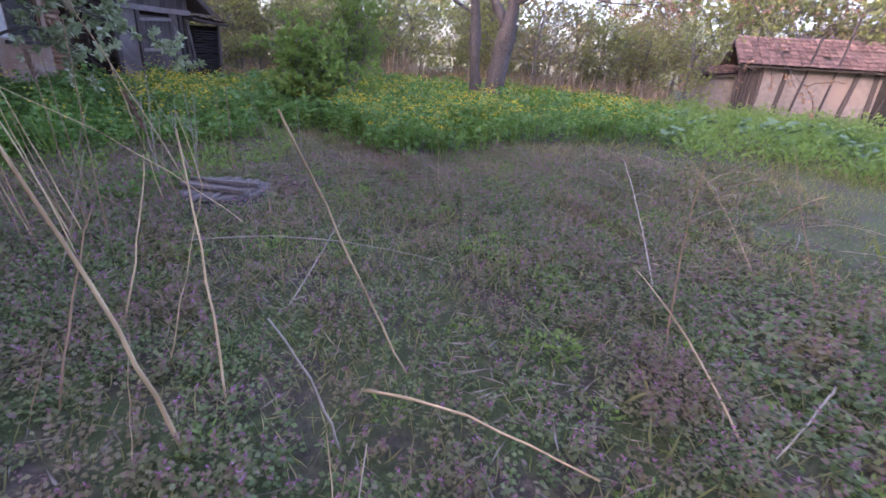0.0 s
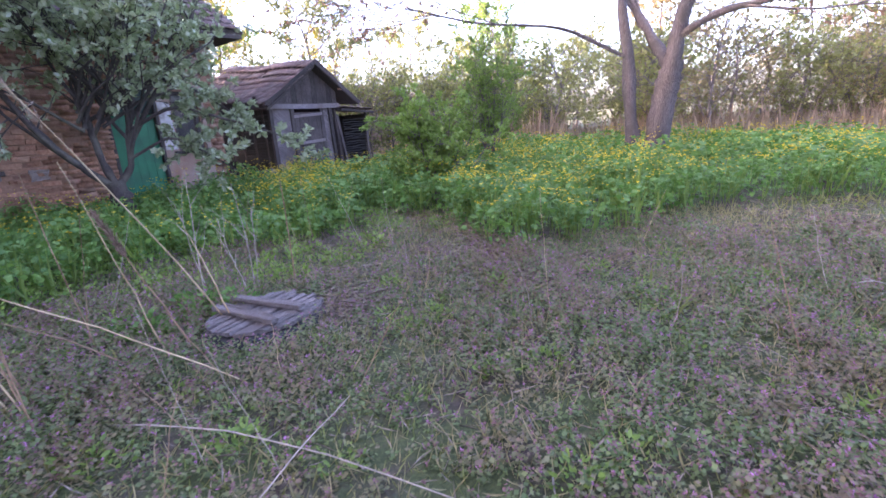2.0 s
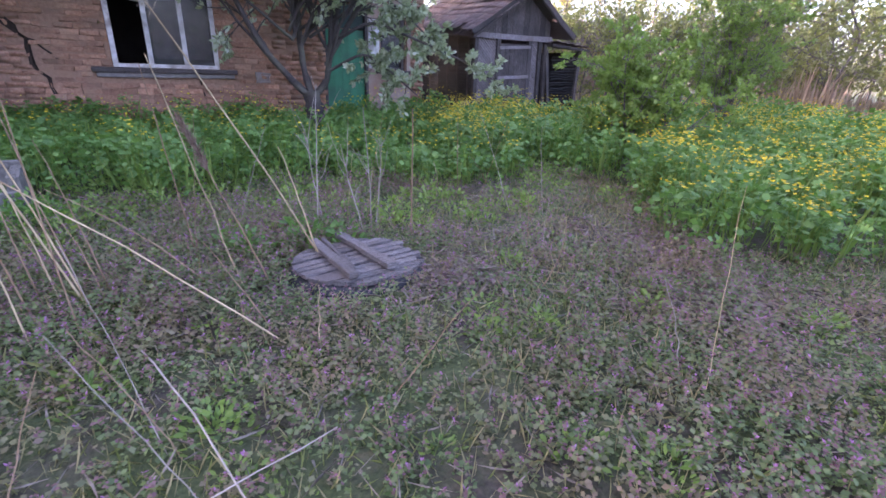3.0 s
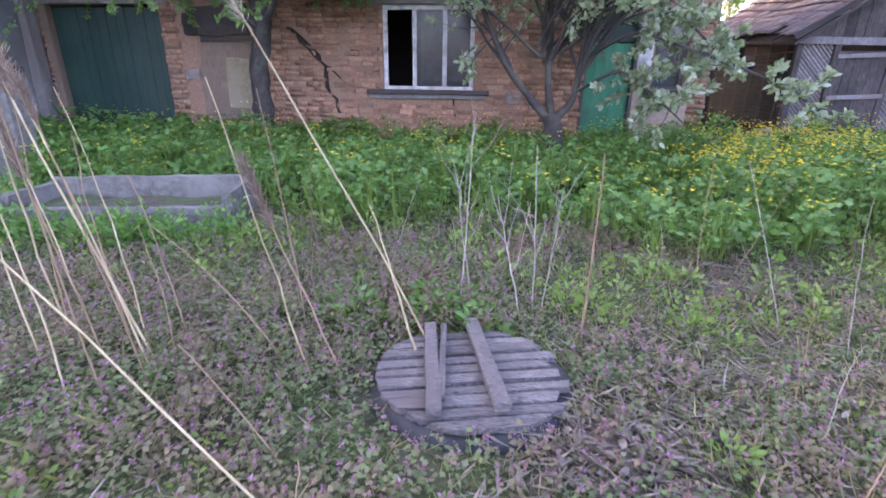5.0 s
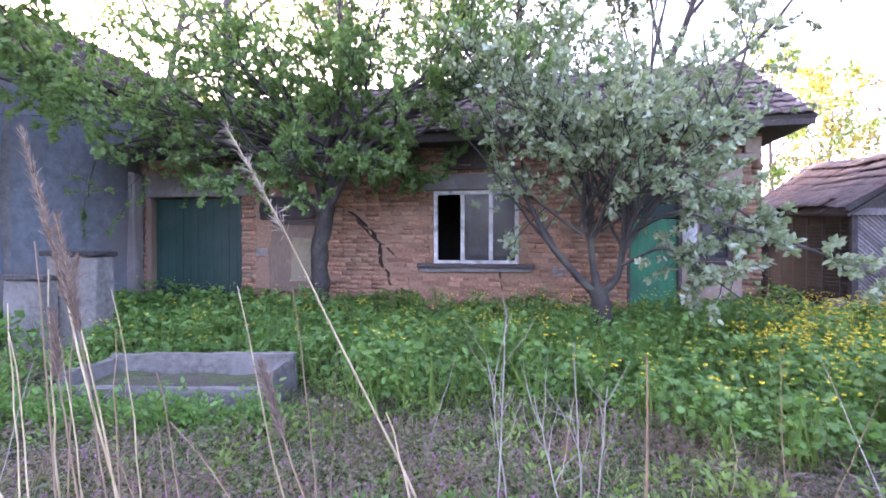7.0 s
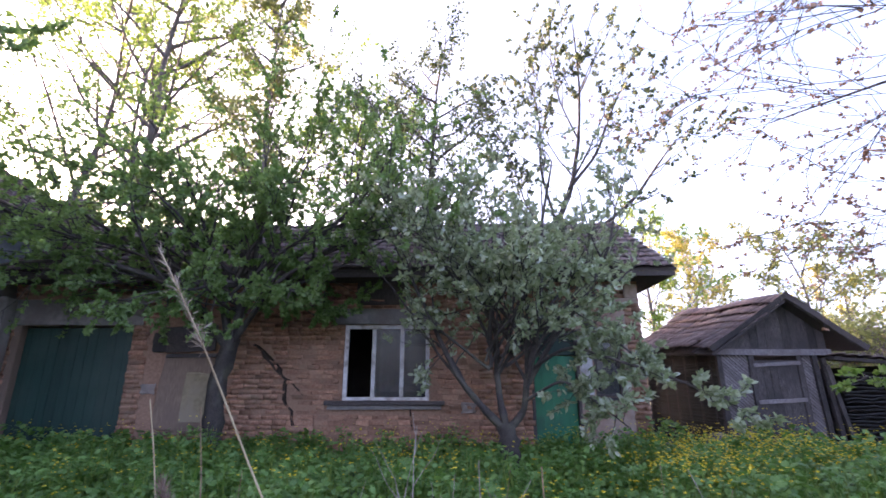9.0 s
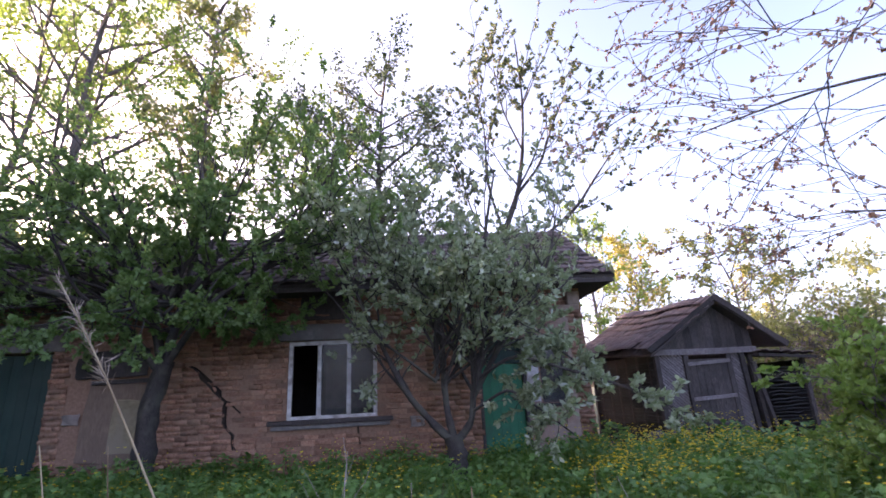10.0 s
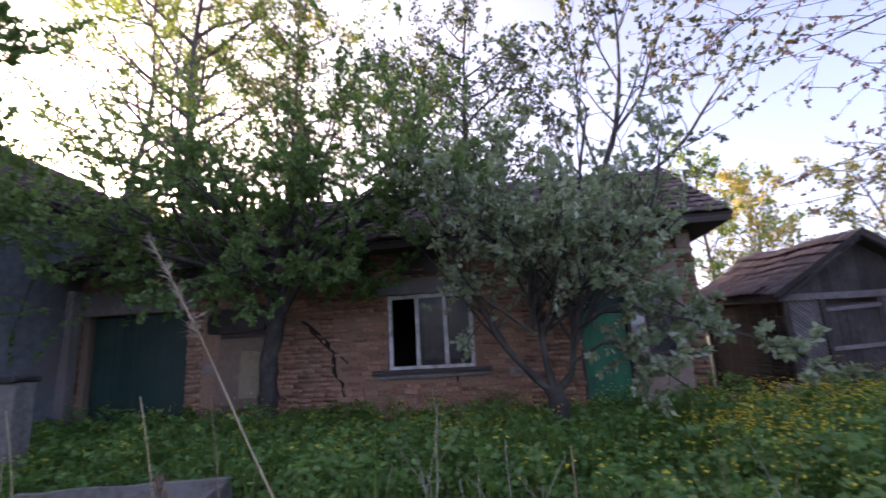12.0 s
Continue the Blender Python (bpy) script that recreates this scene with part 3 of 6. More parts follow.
def window(hole, parent, bars, panes, depth, w=0.075, material=WHITE_PAINT, cross=()):
    x0, x1, z0, z1 = hole
    ob = part("window", box_bm(x0, x1, depth, depth + 0.06, z1 - w, z1, 0.006), material, parent, "weathered three-light window" if len(bars) > 1 else "narrow window")
    part("frame", box_bm(x0, x1, depth, depth + 0.06, z0, z0 + w * 0.8, 0.006), material, ob)
    for a in (x0, x1 - w):
        part("frame", box_bm(a, a + w, depth - 0.004, depth + 0.058, z0 + w * 0.8, z1 - w, 0.006), material, ob)
    for b in bars:
        part("mullion", box_bm(b - w / 2, b + w / 2, depth - 0.012, depth + 0.05, z0 + w * 0.8, z1 - w, 0.006), material, ob)
    for zc in cross:
        part("mullion", box_bm(x0 + w, x1 - w, depth + 0.006, depth + 0.04, zc - 0.018, zc + 0.018, 0.004), material, ob)
    for a, b in panes:
        p = part("pane", box_bm(a, b, depth + 0.022, depth + 0.027, z0 + w * 0.8, z1 - w), GLASS, ob)
        p.visible_shadow = False
    return ob


window(WIN, house, (0.555, 1.085), ((0.60, 1.045), (1.125, 1.52)), 0.03)
window(NWIN, house, (), ((NWIN[0] + 0.07, NWIN[1] - 0.07),), 0.05, 0.06, OLDWOOD_V)
# grey sheets added behind the glass to set the panes' dim tone
part("curtain", box_bm(0.62, 1.5, 0.32, 0.335, 1.2, 2.38), PANE_BACKING, house, "grey sheet added behind the dim panes")
part("curtain", box_bm(NWIN[0] + 0.02, NWIN[1] - 0.02, 0.25, 0.262, 1.14, 2.2), PANE_BACKING, house)
part("sill", rough_box(4.5, 5.24, -0.1, 0.05, 1.05, 1.11, 0.006, rng, 0.008), OLDWOOD_V, house)

# wide green boarded door, green entrance door
gate = part("garage_door", box_bm(GAR[0] + 0.02, GAR[1] - 0.02, 0.18, 0.21, 0.0, 2.40), GREEN_DARK, house, "closed wide dark-green plank door")
n = 12
for i in range(n):
    a = GAR[0] + 0.03 + i * (GAR[1] - GAR[0] - 0.06) / n
    part("plank", rough_box(a, a + (GAR[1] - GAR[0] - 0.06) / n - 0.008, 0.15, 0.179, 0.02, 2.39, 0.003, rng), GREEN_DARK, gate)
part("door_frame", rough_box(GAR[0] - 0.05, GAR[0] + 0.12, -0.02, 0.14, 0.0, 2.428, 0.01, rng, 0.01), BROWN_BOARD, house, "reddish worn jamb")
edoor = part("door", box_bm(3.52, 4.28, 0.06, 0.09, 0.1, 1.84), GREEN_PAINT, house, "bright green plank entrance door")
for i in range(5):
    a = 3.525 + i * 0.151
    part("plank", rough_box(a, a + 0.147, 0.04, 0.059, 0.11, 1.83, 0.002, rng), GREEN_PAINT, edoor)
part("door_panel", rough_box(3.52, 4.28, 0.05, 0.08, 1.86, 2.28, 0.004, rng), GREEN_DARK, house, "dull green fanlight boards")
part("door_frame", box_bm(3.46, 3.517, -0.02, 0.12, 0.05, 2.3, 0.006), OLDWOOD_V, house)
part("door_frame", box_bm(4.283, 4.34, -0.045, 0.12, 0.05, 2.3, 0.006), OLDWOOD_V, house)

# boarded-up opening beside the wide door
board = thing("boarded_opening", -3.0, -0.05, 0.55, "brown boards and a pale panel nailed over an old opening", "boards")
part("board", rough_box(-0.42, 0.62, -0.03, 0.0, -0.02, 1.28, 0.02, rng, 0.006, 2), BROWN_BOARD, board, m=pose(0, 0, 0, 0, 5, 0))
part("board", rough_box(0.08, 0.56, -0.055, -0.034, 0.14, 1.0, 0.012, rng, 0.005, 1), PALE_BOARD, board, "pale yellowish panel", m=pose(0, 0, 0, 0, 3, 0))
part("board", rough_box(-0.26, 0.68, -0.05, -0.02, 1.36, 1.84, 0.02, rng, 0.006, 1), DARKWOOD, board, "dark boards", m=pose(0, 0, 0, 0, -3, 0))
part("board", rough_box(-0.3, 0.66, -0.075, -0.045, 1.26, 1.34, 0.01, rng, 0.006), OLDWOOD_V, board)
part("board", rough_box(-0.38, 0.6, -0.07, -0.04, -0.08, -0.02, 0.01, rng, 0.006), BROWN_BOARD, board, m=pose(0, 0, 0, 0, -4, 0))
# no real gap: a plate on the wall, coloured like the shade inside one
part("hole", rough_box(-0.62, -0.28, -0.01, 0.0, 1.38, 1.72, 0.03, rng, 0.0, 1), DEEP_SHADE, board, "near-black plate standing for a shaded gap")

# roof
EAVE_Y, EAVE_Z, RIDGE_Y, RIDGE_Z = -0.58, 3.36, 2.35, 5.2
RX0, RX1 = -7.2, 6.08


def tile_mesh(seed, w=0.23, L=0.36):
    """A shallow arched roof tile, thick at its lower edge; x across, y up the slope."""
    r = random.Random(seed)
    V, F = [], []
    prof = [(-0.5, 0.0), (-0.22, 0.022), (0.22, 0.022), (0.5, 0.0)]
    for y, lift in ((0.0, 0.045), (L, 0.0)):
        for px, pz in prof:
            V.append((px * w, y + r.uniform(-0.006, 0.006), pz + lift + r.uniform(-0.004, 0.004)))
        for px, pz in prof:
            V.append((px * w, y, pz + lift - 0.018))
    F = [(0, 1, 9, 8), (1, 2, 10, 9), (2, 3, 11, 10), (4, 5, 1, 0), (5, 6, 2, 1), (6, 7, 3, 2), (0, 8, 12, 4), (3, 7, 15, 11)]
    return mesh_of("tile", V, F)


TILES = [tile_mesh(s) for s in range(5)]
for me in TILES:
    me.materials.append(TILE)


def tile_slope(parent, origin, along, up, nx, ny, pitch, keep, r, bend=None, joined=TILE_I, scale=1.0):
    """Tiles over a slope: origin, unit vectors along the eave and up the slope. keep(i, j): tiles that are objects of their own; the rest is one mesh."""
    along, up = Vector(along).normalized(), Vector(up).normalized()
    nrm = along.cross(up)
    frame_m = Matrix((along, up, nrm)).transposed().to_4x4()
    V, F, singles = [], [], []
    for j in range(ny):
        for i in range(nx):
            if r.random() < 0.012:
                continue
            p = Vector(origin) + along * ((i + 0.5) * pitch[0]) + up * (j * pitch[1] - 0.02) + nrm * (0.01 + r.uniform(0, 0.008))
            if bend:
                p.z += bend(p.x, p.y)
            m = Matrix.Translation(p) @ frame_m @ pose(0, 0, 0, r.uniform(-2, 1), r.uniform(-3, 3), r.uniform(-2.5, 2.5)) @ Matrix.Scale(scale, 4)
            src = TILES[r.randrange(5)]
            if keep(i, j):
                singles.append((src, m))
            else:
                k = len(V)
                V += [tuple(m @ v.co) for v in src.vertices]
                F += [[k + q for q in poly.vertices] for poly in src.polygons]
    if V:
        tagged(part("tiles", mesh_of("tiles", V, F), joined, parent), "weathered clay roof tiles", kind="stuff")
    return singles


def slab(corners, thick, material, name, parent, label=""):
    """A flat deck of the given corners and thickness."""
    bm = bmesh.new()
    top = [bm.verts.new(c) for c in corners]
    a, b, c = (Vector(q) for q in corners[:3])
    nrm = (b - a).cross(c - a).normalized()
    if nrm.z < 0:
        nrm = -nrm
    low = [bm.verts.new(Vector(q) - nrm * thick) for q in corners]
    bm.faces.new(top)
    bm.faces.new(low[::-1])
    k = len(top)
    for i in range(k):
        bm.faces.new((top[i], low[i], low[(i + 1) % k], top[(i + 1) % k]))
    bmesh.ops.recalc_face_normals(bm, faces=bm.faces[:])
    return part(name, bm, material, parent, label)


roof = slab([(RX0, EAVE_Y, EAVE_Z), (RX1, EAVE_Y, EAVE_Z), (RX1, RIDGE_Y, RIDGE_Z), (RX0, RIDGE_Y, RIDGE_Z)], 0.06, DARKWOOD, "roof", house, "low-pitched roof of weathered clay tiles")
slab([(RX0, RIDGE_Y, RIDGE_Z), (RX1, RIDGE_Y, RIDGE_Z), (RX1, 5.8, 3.3), (RX0, 5.8, 3.3)], 0.06, TILE_I, "roof", house)
g = bmesh.new()
gv = [g.verts.new(p) for p in ((HX1 - 0.35, 0.0, HZ), (HX1 - 0.35, HY1, HZ), (HX1 - 0.35, RIDGE_Y, RIDGE_Z - 0.12), (HX1 - 0.01, 0.0, HZ), (HX1 - 0.01, HY1, HZ), (HX1 - 0.01, RIDGE_Y, RIDGE_Z - 0.12))]
for f in ((0, 1, 2), (5, 4, 3), (0, 3, 4, 1), (1, 4, 5, 2), (2, 5, 3, 0)):
    g.faces.new([gv[i] for i in f])
part("gable", g, CLAY, house)
part("eave_board", rough_box(RX0, RX1 - 0.02, EAVE_Y + 0.03, EAVE_Y + 0.06, EAVE_Z - 0.135, EAVE_Z - 0.05, 0.006, rng), DARKWOOD, house)
part("soffit", box_bm(RX0, RX1 - 0.04, EAVE_Y + 0.062, -0.002, EAVE_Z - 0.13, EAVE_Z - 0.10), DARKWOOD, house)
part("soffit", box_bm(HX1 + 0.004, RX1 - 0.04, 0.002, 2.2, EAVE_Z - 0.13, EAVE_Z - 0.10), DARKWOOD, house)
slope_up = (0, RIDGE_Y - EAVE_Y, RIDGE_Z - EAVE_Z)
house_tiles = tile_slope(roof, (RX0, EAVE_Y, EAVE_Z), (1, 0, 0), slope_up, 59, 12, (0.225, 0.29), lambda i, j: i > 36, random.Random(8))

# ---- grey plastered wing ----
wing = thing("plastered_house", -9.5, 0, 0, "taller neighbouring house with stained grey plaster walls", "house")
wing.location = (0, 0, 0)
WX, WY, WZ = -6.62, -2.9, 4.5
GWIN = (-9.55, -7.9, 1.45, 3.12)
part("wall", wall_bm(-14.5, WX, -0.1, WZ, WY, WY + 0.35, [GWIN]), PLASTER, wing, "stained grey plaster wall")
part("wall", box_bm(WX - 0.32, WX - 0.004, WY + 0.353, 5.2, -0.1, WZ), PLASTER_BLUE, wing, "bluish grey side wall")
part("wall", box_bm(-14.5, -14.2, WY + 0.353, 5.2, -0.1, WZ), PLASTER, wing)
part("wall", box_bm(-14.19, WX - 0.33, 4.9, 5.2, -0.1, WZ), PLASTER, wing)
part("floor", box_bm(-14.19, WX - 0.33, WY + 0.36, 4.89, 0.5, 0.6), DEEP_SHADE, wing)
part("plinth", rough_box(-14.5, WX + 0.01, WY - 0.07, WY - 0.003, -0.1, 0.5, 0.015, rng, 0.01, 3), CONCRETE, wing)
part("brick_patch", rough_box(-7.0, -6.66, WY - 0.02, WY - 0.003, 0.52, 0.84, 0.03, rng, 0.004, 1), BRICK, wing, "bare red bricks")
part("corner_strip", rough_box(WX - 0.12, WX + 0.03, WY - 0.03, WY + 0.05, 0.3, 3.9, 0.008, rng, 0.006, 2), PLASTER, wing)
part("jamb", rough_box(-6.6, -6.42, -0.32, -0.06, 0.0, 2.95, 0.02, rng, 0.02, 2), PLASTER, wing, "crumbling plastered buttress")
v, f = tubes([(np.array([(-6.56, WY + 0.12, 0.9), (-6.565, WY + 0.1, 2.2), (-6.56, WY + 0.14, 3.6), (-6.56, WY + 0.1, 4.4)]), np.full(4, 0.045))], 8)
part("downpipe", mesh_of("downpipe", v, f, True), BLUE_PIPE, wing, "faded blue downpipe")
window(GWIN, wing, (-8.73,), ((-9.46, -8.78), (-8.68, -7.99)), WY + 0.03, 0.09, TEAL, (1.9, 2.3, 2.7))
part("shutter", box_bm(-8.45, -8.35, WY - 0.02, WY + 0.02, 1.54, 3.02, 0.004), WHITE_PAINT, wing)
part("curtain", box_bm(-9.45, -8.0, WY + 0.12, WY + 0.13, 1.5, 3.1), WHITE_PAINT, wing, "pale hanging curtain")
part("sill", rough_box(-9.7, -7.76, WY - 0.14, WY + 0.05, 1.32, 1.445, 0.006, rng, 0.01), CONCRETE, wing)
part("cornice", rough_box(-9.65, -7.78, WY - 0.07, WY - 0.003, 3.13, 3.2, 0.006, rng, 0.01), TEAL, wing)
for a in (-9.64, -7.893):
    part("window_trim", rough_box(a, a + 0.09, WY - 0.03, WY - 0.003, 1.45, 3.12, 0.004, rng, 0.004), TEAL, wing, "faded green window trim")
A, B, C, D = (-14.9, WY - 0.45, WZ), (WX + 0.4, WY - 0.45, WZ), (WX + 0.4, 5.6, WZ), (-14.9, 5.6, WZ)
P, Q = (-10.5, 0.9, 7.1), (-10.5, 2.5, 7.1)
wroof = slab([A, B, P], 0.06, DARKWOOD, "roof", wing, "hipped roof of old tiles")
slab([B, C, Q, P], 0.06, DARKWOOD, "roof", wing)
slab([C, D, Q], 0.06, DARKWOOD, "roof", wing)
slab([D, A, P, Q], 0.06, DARKWOOD, "roof", wing)


def hip_tiles(parent, a, b, p, q, rows, r):
    """Tiles between the eave a-b and the top edge q-p of a hipped slope, one joined mesh."""
    a, b, p, q = (Vector(k) for k in (a, b, p, q))
    up = ((p + q) / 2 - (a + b) / 2).normalized()
    al = (b - a).normalized()
    fm = Matrix((al, up, al.cross(up))).transposed().to_4x4()
    V, F = [], []
    for j in range(rows):
        t = j / rows
        s, e = a.lerp(q, t), b.lerp(p, t)
        n_ = max(1, int((e - s).length / 0.23))
        for i in range(n_):
            m = Matrix.Translation(s.lerp(e, (i + 0.5) / n_) + al.cross(up) * 0.012) @ fm @ pose(0, 0, 0, 0, r.uniform(-3, 3), r.uniform(-2, 2))
            src = TILES[r.randrange(5)]
            k = len(V)
            V += [tuple(m @ v_.co) for v_ in src.vertices]
            F += [[k + h_ for h_ in poly.vertices] for poly in src.polygons]
    tagged(part("tiles", mesh_of("tiles", V, F), TILE_I, parent), "old clay tiles", kind="stuff")


hip_tiles(wroof, A, B, P, P, 16, random.Random(3))
hip_tiles(wroof, B, C, Q, P, 16, random.Random(4))

# masonry pier with slab caps, concrete trough
pier = thing("masonry_pier", -4.2, -3.45, 0, "low plastered masonry pier with dark slab caps", "pier")
part("body", rough_box(-0.36, 0.46, -0.15, 0.15, -0.05, 1.26, 0.015, rng, 0.02, 2), CONCRETE, pier)
part("cap", rough_box(-0.42, 0.5, -0.2, 0.18, 1.265, 1.33, 0.014, rng, 0.015, 2), OLDWOOD_V, pier, "dark chipped slab")
part("body", rough_box(-0.72, -0.1, -0.42, -0.17, -0.05, 0.95, 0.015, rng, 0.02, 2), CONCRETE, pier)
part("cap", rough_box(-0.78, -0.04, -0.46, -0.165, 0.955, 1.02, 0.014, rng, 0.015, 2), OLDWOOD_V, pier, "dark chipped slab")

trough = thing("concrete_trough", -1.44, -5.2, 0, "weathered concrete trough with chipped rims, half silted", "trough")
trough.rotation_euler.z = radians(11)


def chipped(x0, x1, y0, y1, z1, name):
    """A wall of the trough with an uneven, chipped rim."""
    bm = rough_box(x0, x1, y0, y1, -0.08, z1, 0.006, rng, 0.0, 7)
    for v in bm.verts:
        if v.co.z > z1 - 0.06:
            v.co.z -= 0.03 * max(0.0, noise.noise(v.co * 4.0)) + 0.008 * rng.random()
    part(name, bm, CONCRETE, trough)


chipped(-0.55, 1.25, 0.36, 0.44, 0.36, "side")
chipped(-0.55, 1.25, -0.33, -0.26, 0.24, "side")
chipped(-0.55, -0.48, -0.255, 0.355, 0.33, "end")
chipped(1.17, 1.25, -0.255, 0.355, 0.34, "end")
part("silt", rough_box(-0.475, 1.165, -0.255, 0.355, -0.04, 0.17, 0.025, rng, 0, 6), GROUND, trough, "silt and dead leaves")

# ---- wooden shed ----
shed = thing("wooden_shed", 8.35, 0.9, 0, "leaning grey wooden shed with lattice panels under old tiles", "shed")
AX, AZ, EL, ER, EZ = 0.33, 3.06, -1.25, 1.72, 2.0      # ridge, eaves, relative to the shed's foot
for bx, lean in ((-1.0, 0.0), (-0.36, 0.02), (0.56, 0.0), (0.92, 0.06)):
    part("post", beam((bx, 0, -0.05), (bx - lean, 0, 1.95), 0.10, 0.10, 0, 0.008, rng), OLDWOOD_V, shed)
for bx in (-1.0, 0.92):
    part("post", beam((bx, 3.6, -0.05), (bx, 3.6, 2.1), 0.10, 0.10, 0, 0.008, rng), DARKWOOD, shed)
part("beam", beam((-1.15, -0.02, 1.97), (1.2, -0.02, 1.95), 0.10, 0.12, 0, 0.008, rng), OLDWOOD, shed)


def lattice(x0, x1, z0, z1, way):
    """A panel of slanting laths."""
    p = part("lattice_panel", box_bm(x0, x1, 0.03, 0.04, z0, z1), DARKWOOD, shed, "panel of diagonal laths")
    step, w = 0.075, x1 - x0
    zc = z0 - w
    while zc < z1:
        za, zb = (zc, zc + w) if way > 0 else (zc + w, zc)
        pa, pb = Vector((x0, 0.012, za)), Vector((x1, 0.012, zb))
        d = pb - pa
        t0, t1 = 0.0, 1.0
        for lim, sgn in ((z0, 1), (z1, -1)):
            if abs(d.z) > 1e-6:
                t = (lim - pa.z) / d.z
                if (d.z > 0) == (sgn > 0):
                    t0 = max(t0, t)
                else:
                    t1 = min(t1, t)
        if t1 - t0 > 0.08:
            part("lath", beam(pa + d * t0, pa + d * t1, 0.012, 0.036, 0, 0.002, rng, 1, 0), OLDWOOD, p)
        zc += step


lattice(-0.94, -0.42, 0.1, 1.9, -1)
lattice(0.60, 0.86, 0.1, 1.9, -1)
sdoor = part("door", box_bm(-0.31, 0.52, 0.0, 0.02, 0.05, 1.80), DARKWOOD, shed, "grey plank door with two rails")
for i in range(6):
    a = -0.31 + i * 0.139
    part("plank", rough_box(a, a + 0.132, -0.03, -0.002, 0.06 + rng.uniform(0, 0.05), 1.79 - rng.uniform(0, 0.04), 0.004, rng), OLDWOOD_V, sdoor)
for zc in (1.72, 1.02):
    part("rail", beam((-0.36, -0.05, zc - 0.02), (0.56, -0.05, zc + 0.03), 0.03, 0.07, 0, 0.005, rng), OLDWOOD, sdoor)
for i in range(13):                                    # boards of the gable
    x0 = -0.98 + i * 0.165
    top = lambda xx: (AZ - 0.1 - (AX - xx) * (AZ - EZ) / (AX - EL)) if xx < AX else (AZ - 0.1 - (xx - AX) * (AZ - EZ) / (ER - AX))
    x1 = x0 + 0.158
    bm = bmesh.new()
    pts = [(x0, 2.0), (x1, 2.0), (x1, max(2.02, top(x1))), (x0, max(2.02, top(x0)))]
    fr = [bm.verts.new((px, -0.015 + rng.uniform(-0.006, 0.006), pz)) for px, pz in pts]
    bk = [bm.verts.new((px, 0.015, pz)) for px, pz in pts]
    bm.faces.new(fr)
    bm.faces.new(bk[::-1])
    for q in range(4):
        bm.faces.new((fr[q], bk[q], bk[(q + 1) % 4], fr[(q + 1) % 4]))
    part("gable_board", bm, OLDWOOD_V, shed)
RISE_BACK, DEPTH, OVER = 0.075, 4.2, -0.28
L0, L1 = (EL, OVER, EZ), (AX, OVER, AZ)
L2, L3 = (AX, DEPTH, AZ + RISE_BACK * DEPTH), (EL, DEPTH, EZ + RISE_BACK * DEPTH)
LOW = Vector((0, 0, -0.09))
sroof = slab([tuple(Vector(q) + LOW) for q in (L0, L1, L2, L3)], 0.05, DARKWOOD, "roof", shed, "sagging roof of old grey-red tiles")
R0, R3 = (ER, OVER, EZ), (ER, DEPTH, EZ + RISE_BACK * DEPTH)
slab([L1, R0, R3, L2], 0.05, DARKWOOD, "roof", shed)
part("bargeboard", beam((EL - 0.02, OVER - 0.02, EZ + 0.0), (AX, OVER - 0.02, AZ - 0.02), 0.03, 0.09, 0, 0.014, rng, 1, 5), OLDWOOD_V, shed)
part("bargeboard", beam((AX, OVER - 0.02, AZ + 0.03), (ER + 0.02, OVER - 0.02, EZ), 0.03, 0.12, 0, 0.01, rng), DARKWOOD, shed)
for yy in (0.5, 1.5, 2.5, 3.5):
    part("rafter", beam((EL, yy, EZ - 0.08 + RISE_BACK * yy), (AX, yy, AZ - 0.1 + RISE_BACK * yy), 0.07, 0.09, 0, 0.005, rng), DARKWOOD, shed)
sl = (Vector(L3) - Vector(L0)).normalized()
su = (Vector(L1) - Vector(L0)).normalized()
shed_tiles = tile_slope(sroof, Vector(L3), -sl, su, 20, 7, (0.225, 0.28), lambda i, j: i > 3, random.Random(12), bend=lambda x, y: 0.03 * math.sin(y * 2.1) - 0.10 * math.sin(math.pi * min(1.0, max(0.0, (x - EL) / (AX - EL)))))
part("back_wall", rough_box(-1.0, 0.92, 3.62, 3.68, 0, 2.2, 0.01, rng, 0, 1), DARKWOOD, shed)
part("side_wall", rough_box(0.93, 0.98, 0.1, 3.6, 0, 2.1, 0.01, rng, 0, 1), DARKWOOD, shed)
# near-black backing and hurdle sticks hold the bay's shade in their colour
part("side_wall", rough_box(-0.86, -0.83, 0.1, 3.6, 0, 1.98, 0.006, rng, 0, 1), DEEP_SHADE, shed)
hurdle = part("wattle_hurdle", box_bm(-0.99, -0.97, 0.1, 3.55, 0.0, 0.02), WICKER, shed, "hurdle of woven sticks")
for i in range(26):
    zc = 0.08 + i * 0.068
    pts = np.array([(-0.97 + 0.03 * (-1) ** (k + i), 0.12 + k * 0.57, zc + rng.uniform(-0.02, 0.02)) for k in range(7)])
    v, f = tubes([(pts, np.full(7, 0.016))], 5)
    part("stick", mesh_of("stick", v, f, True), WICKER, hurdle)
for k in range(6):
    part("stake", beam((-0.97, 0.4 + k * 0.57, -0.03), (-0.97, 0.4 + k * 0.57, 1.95), 0.04, 0.04, 0, 0.004, rng), DARKWOOD, hurdle)
part("stone", rough_box(-1.35, -1.05, -0.1, 0.2, -0.03, 0.42, 0.06, rng, 0.03, 1), CONCRETE, shed, "grey boulder against the post")

leanto = thing("lean_to", 9.95, 0.95, 0, "low wattle lean-to with sagging tiled roof", "lean-to")
slab([(-0.5, -0.3, 1.86), (0.75, -0.3, 1.76), (0.75, 2.4, 2.0), (-0.5, 2.4, 2.1)], 0.06, DARKWOOD, "roof", leanto)
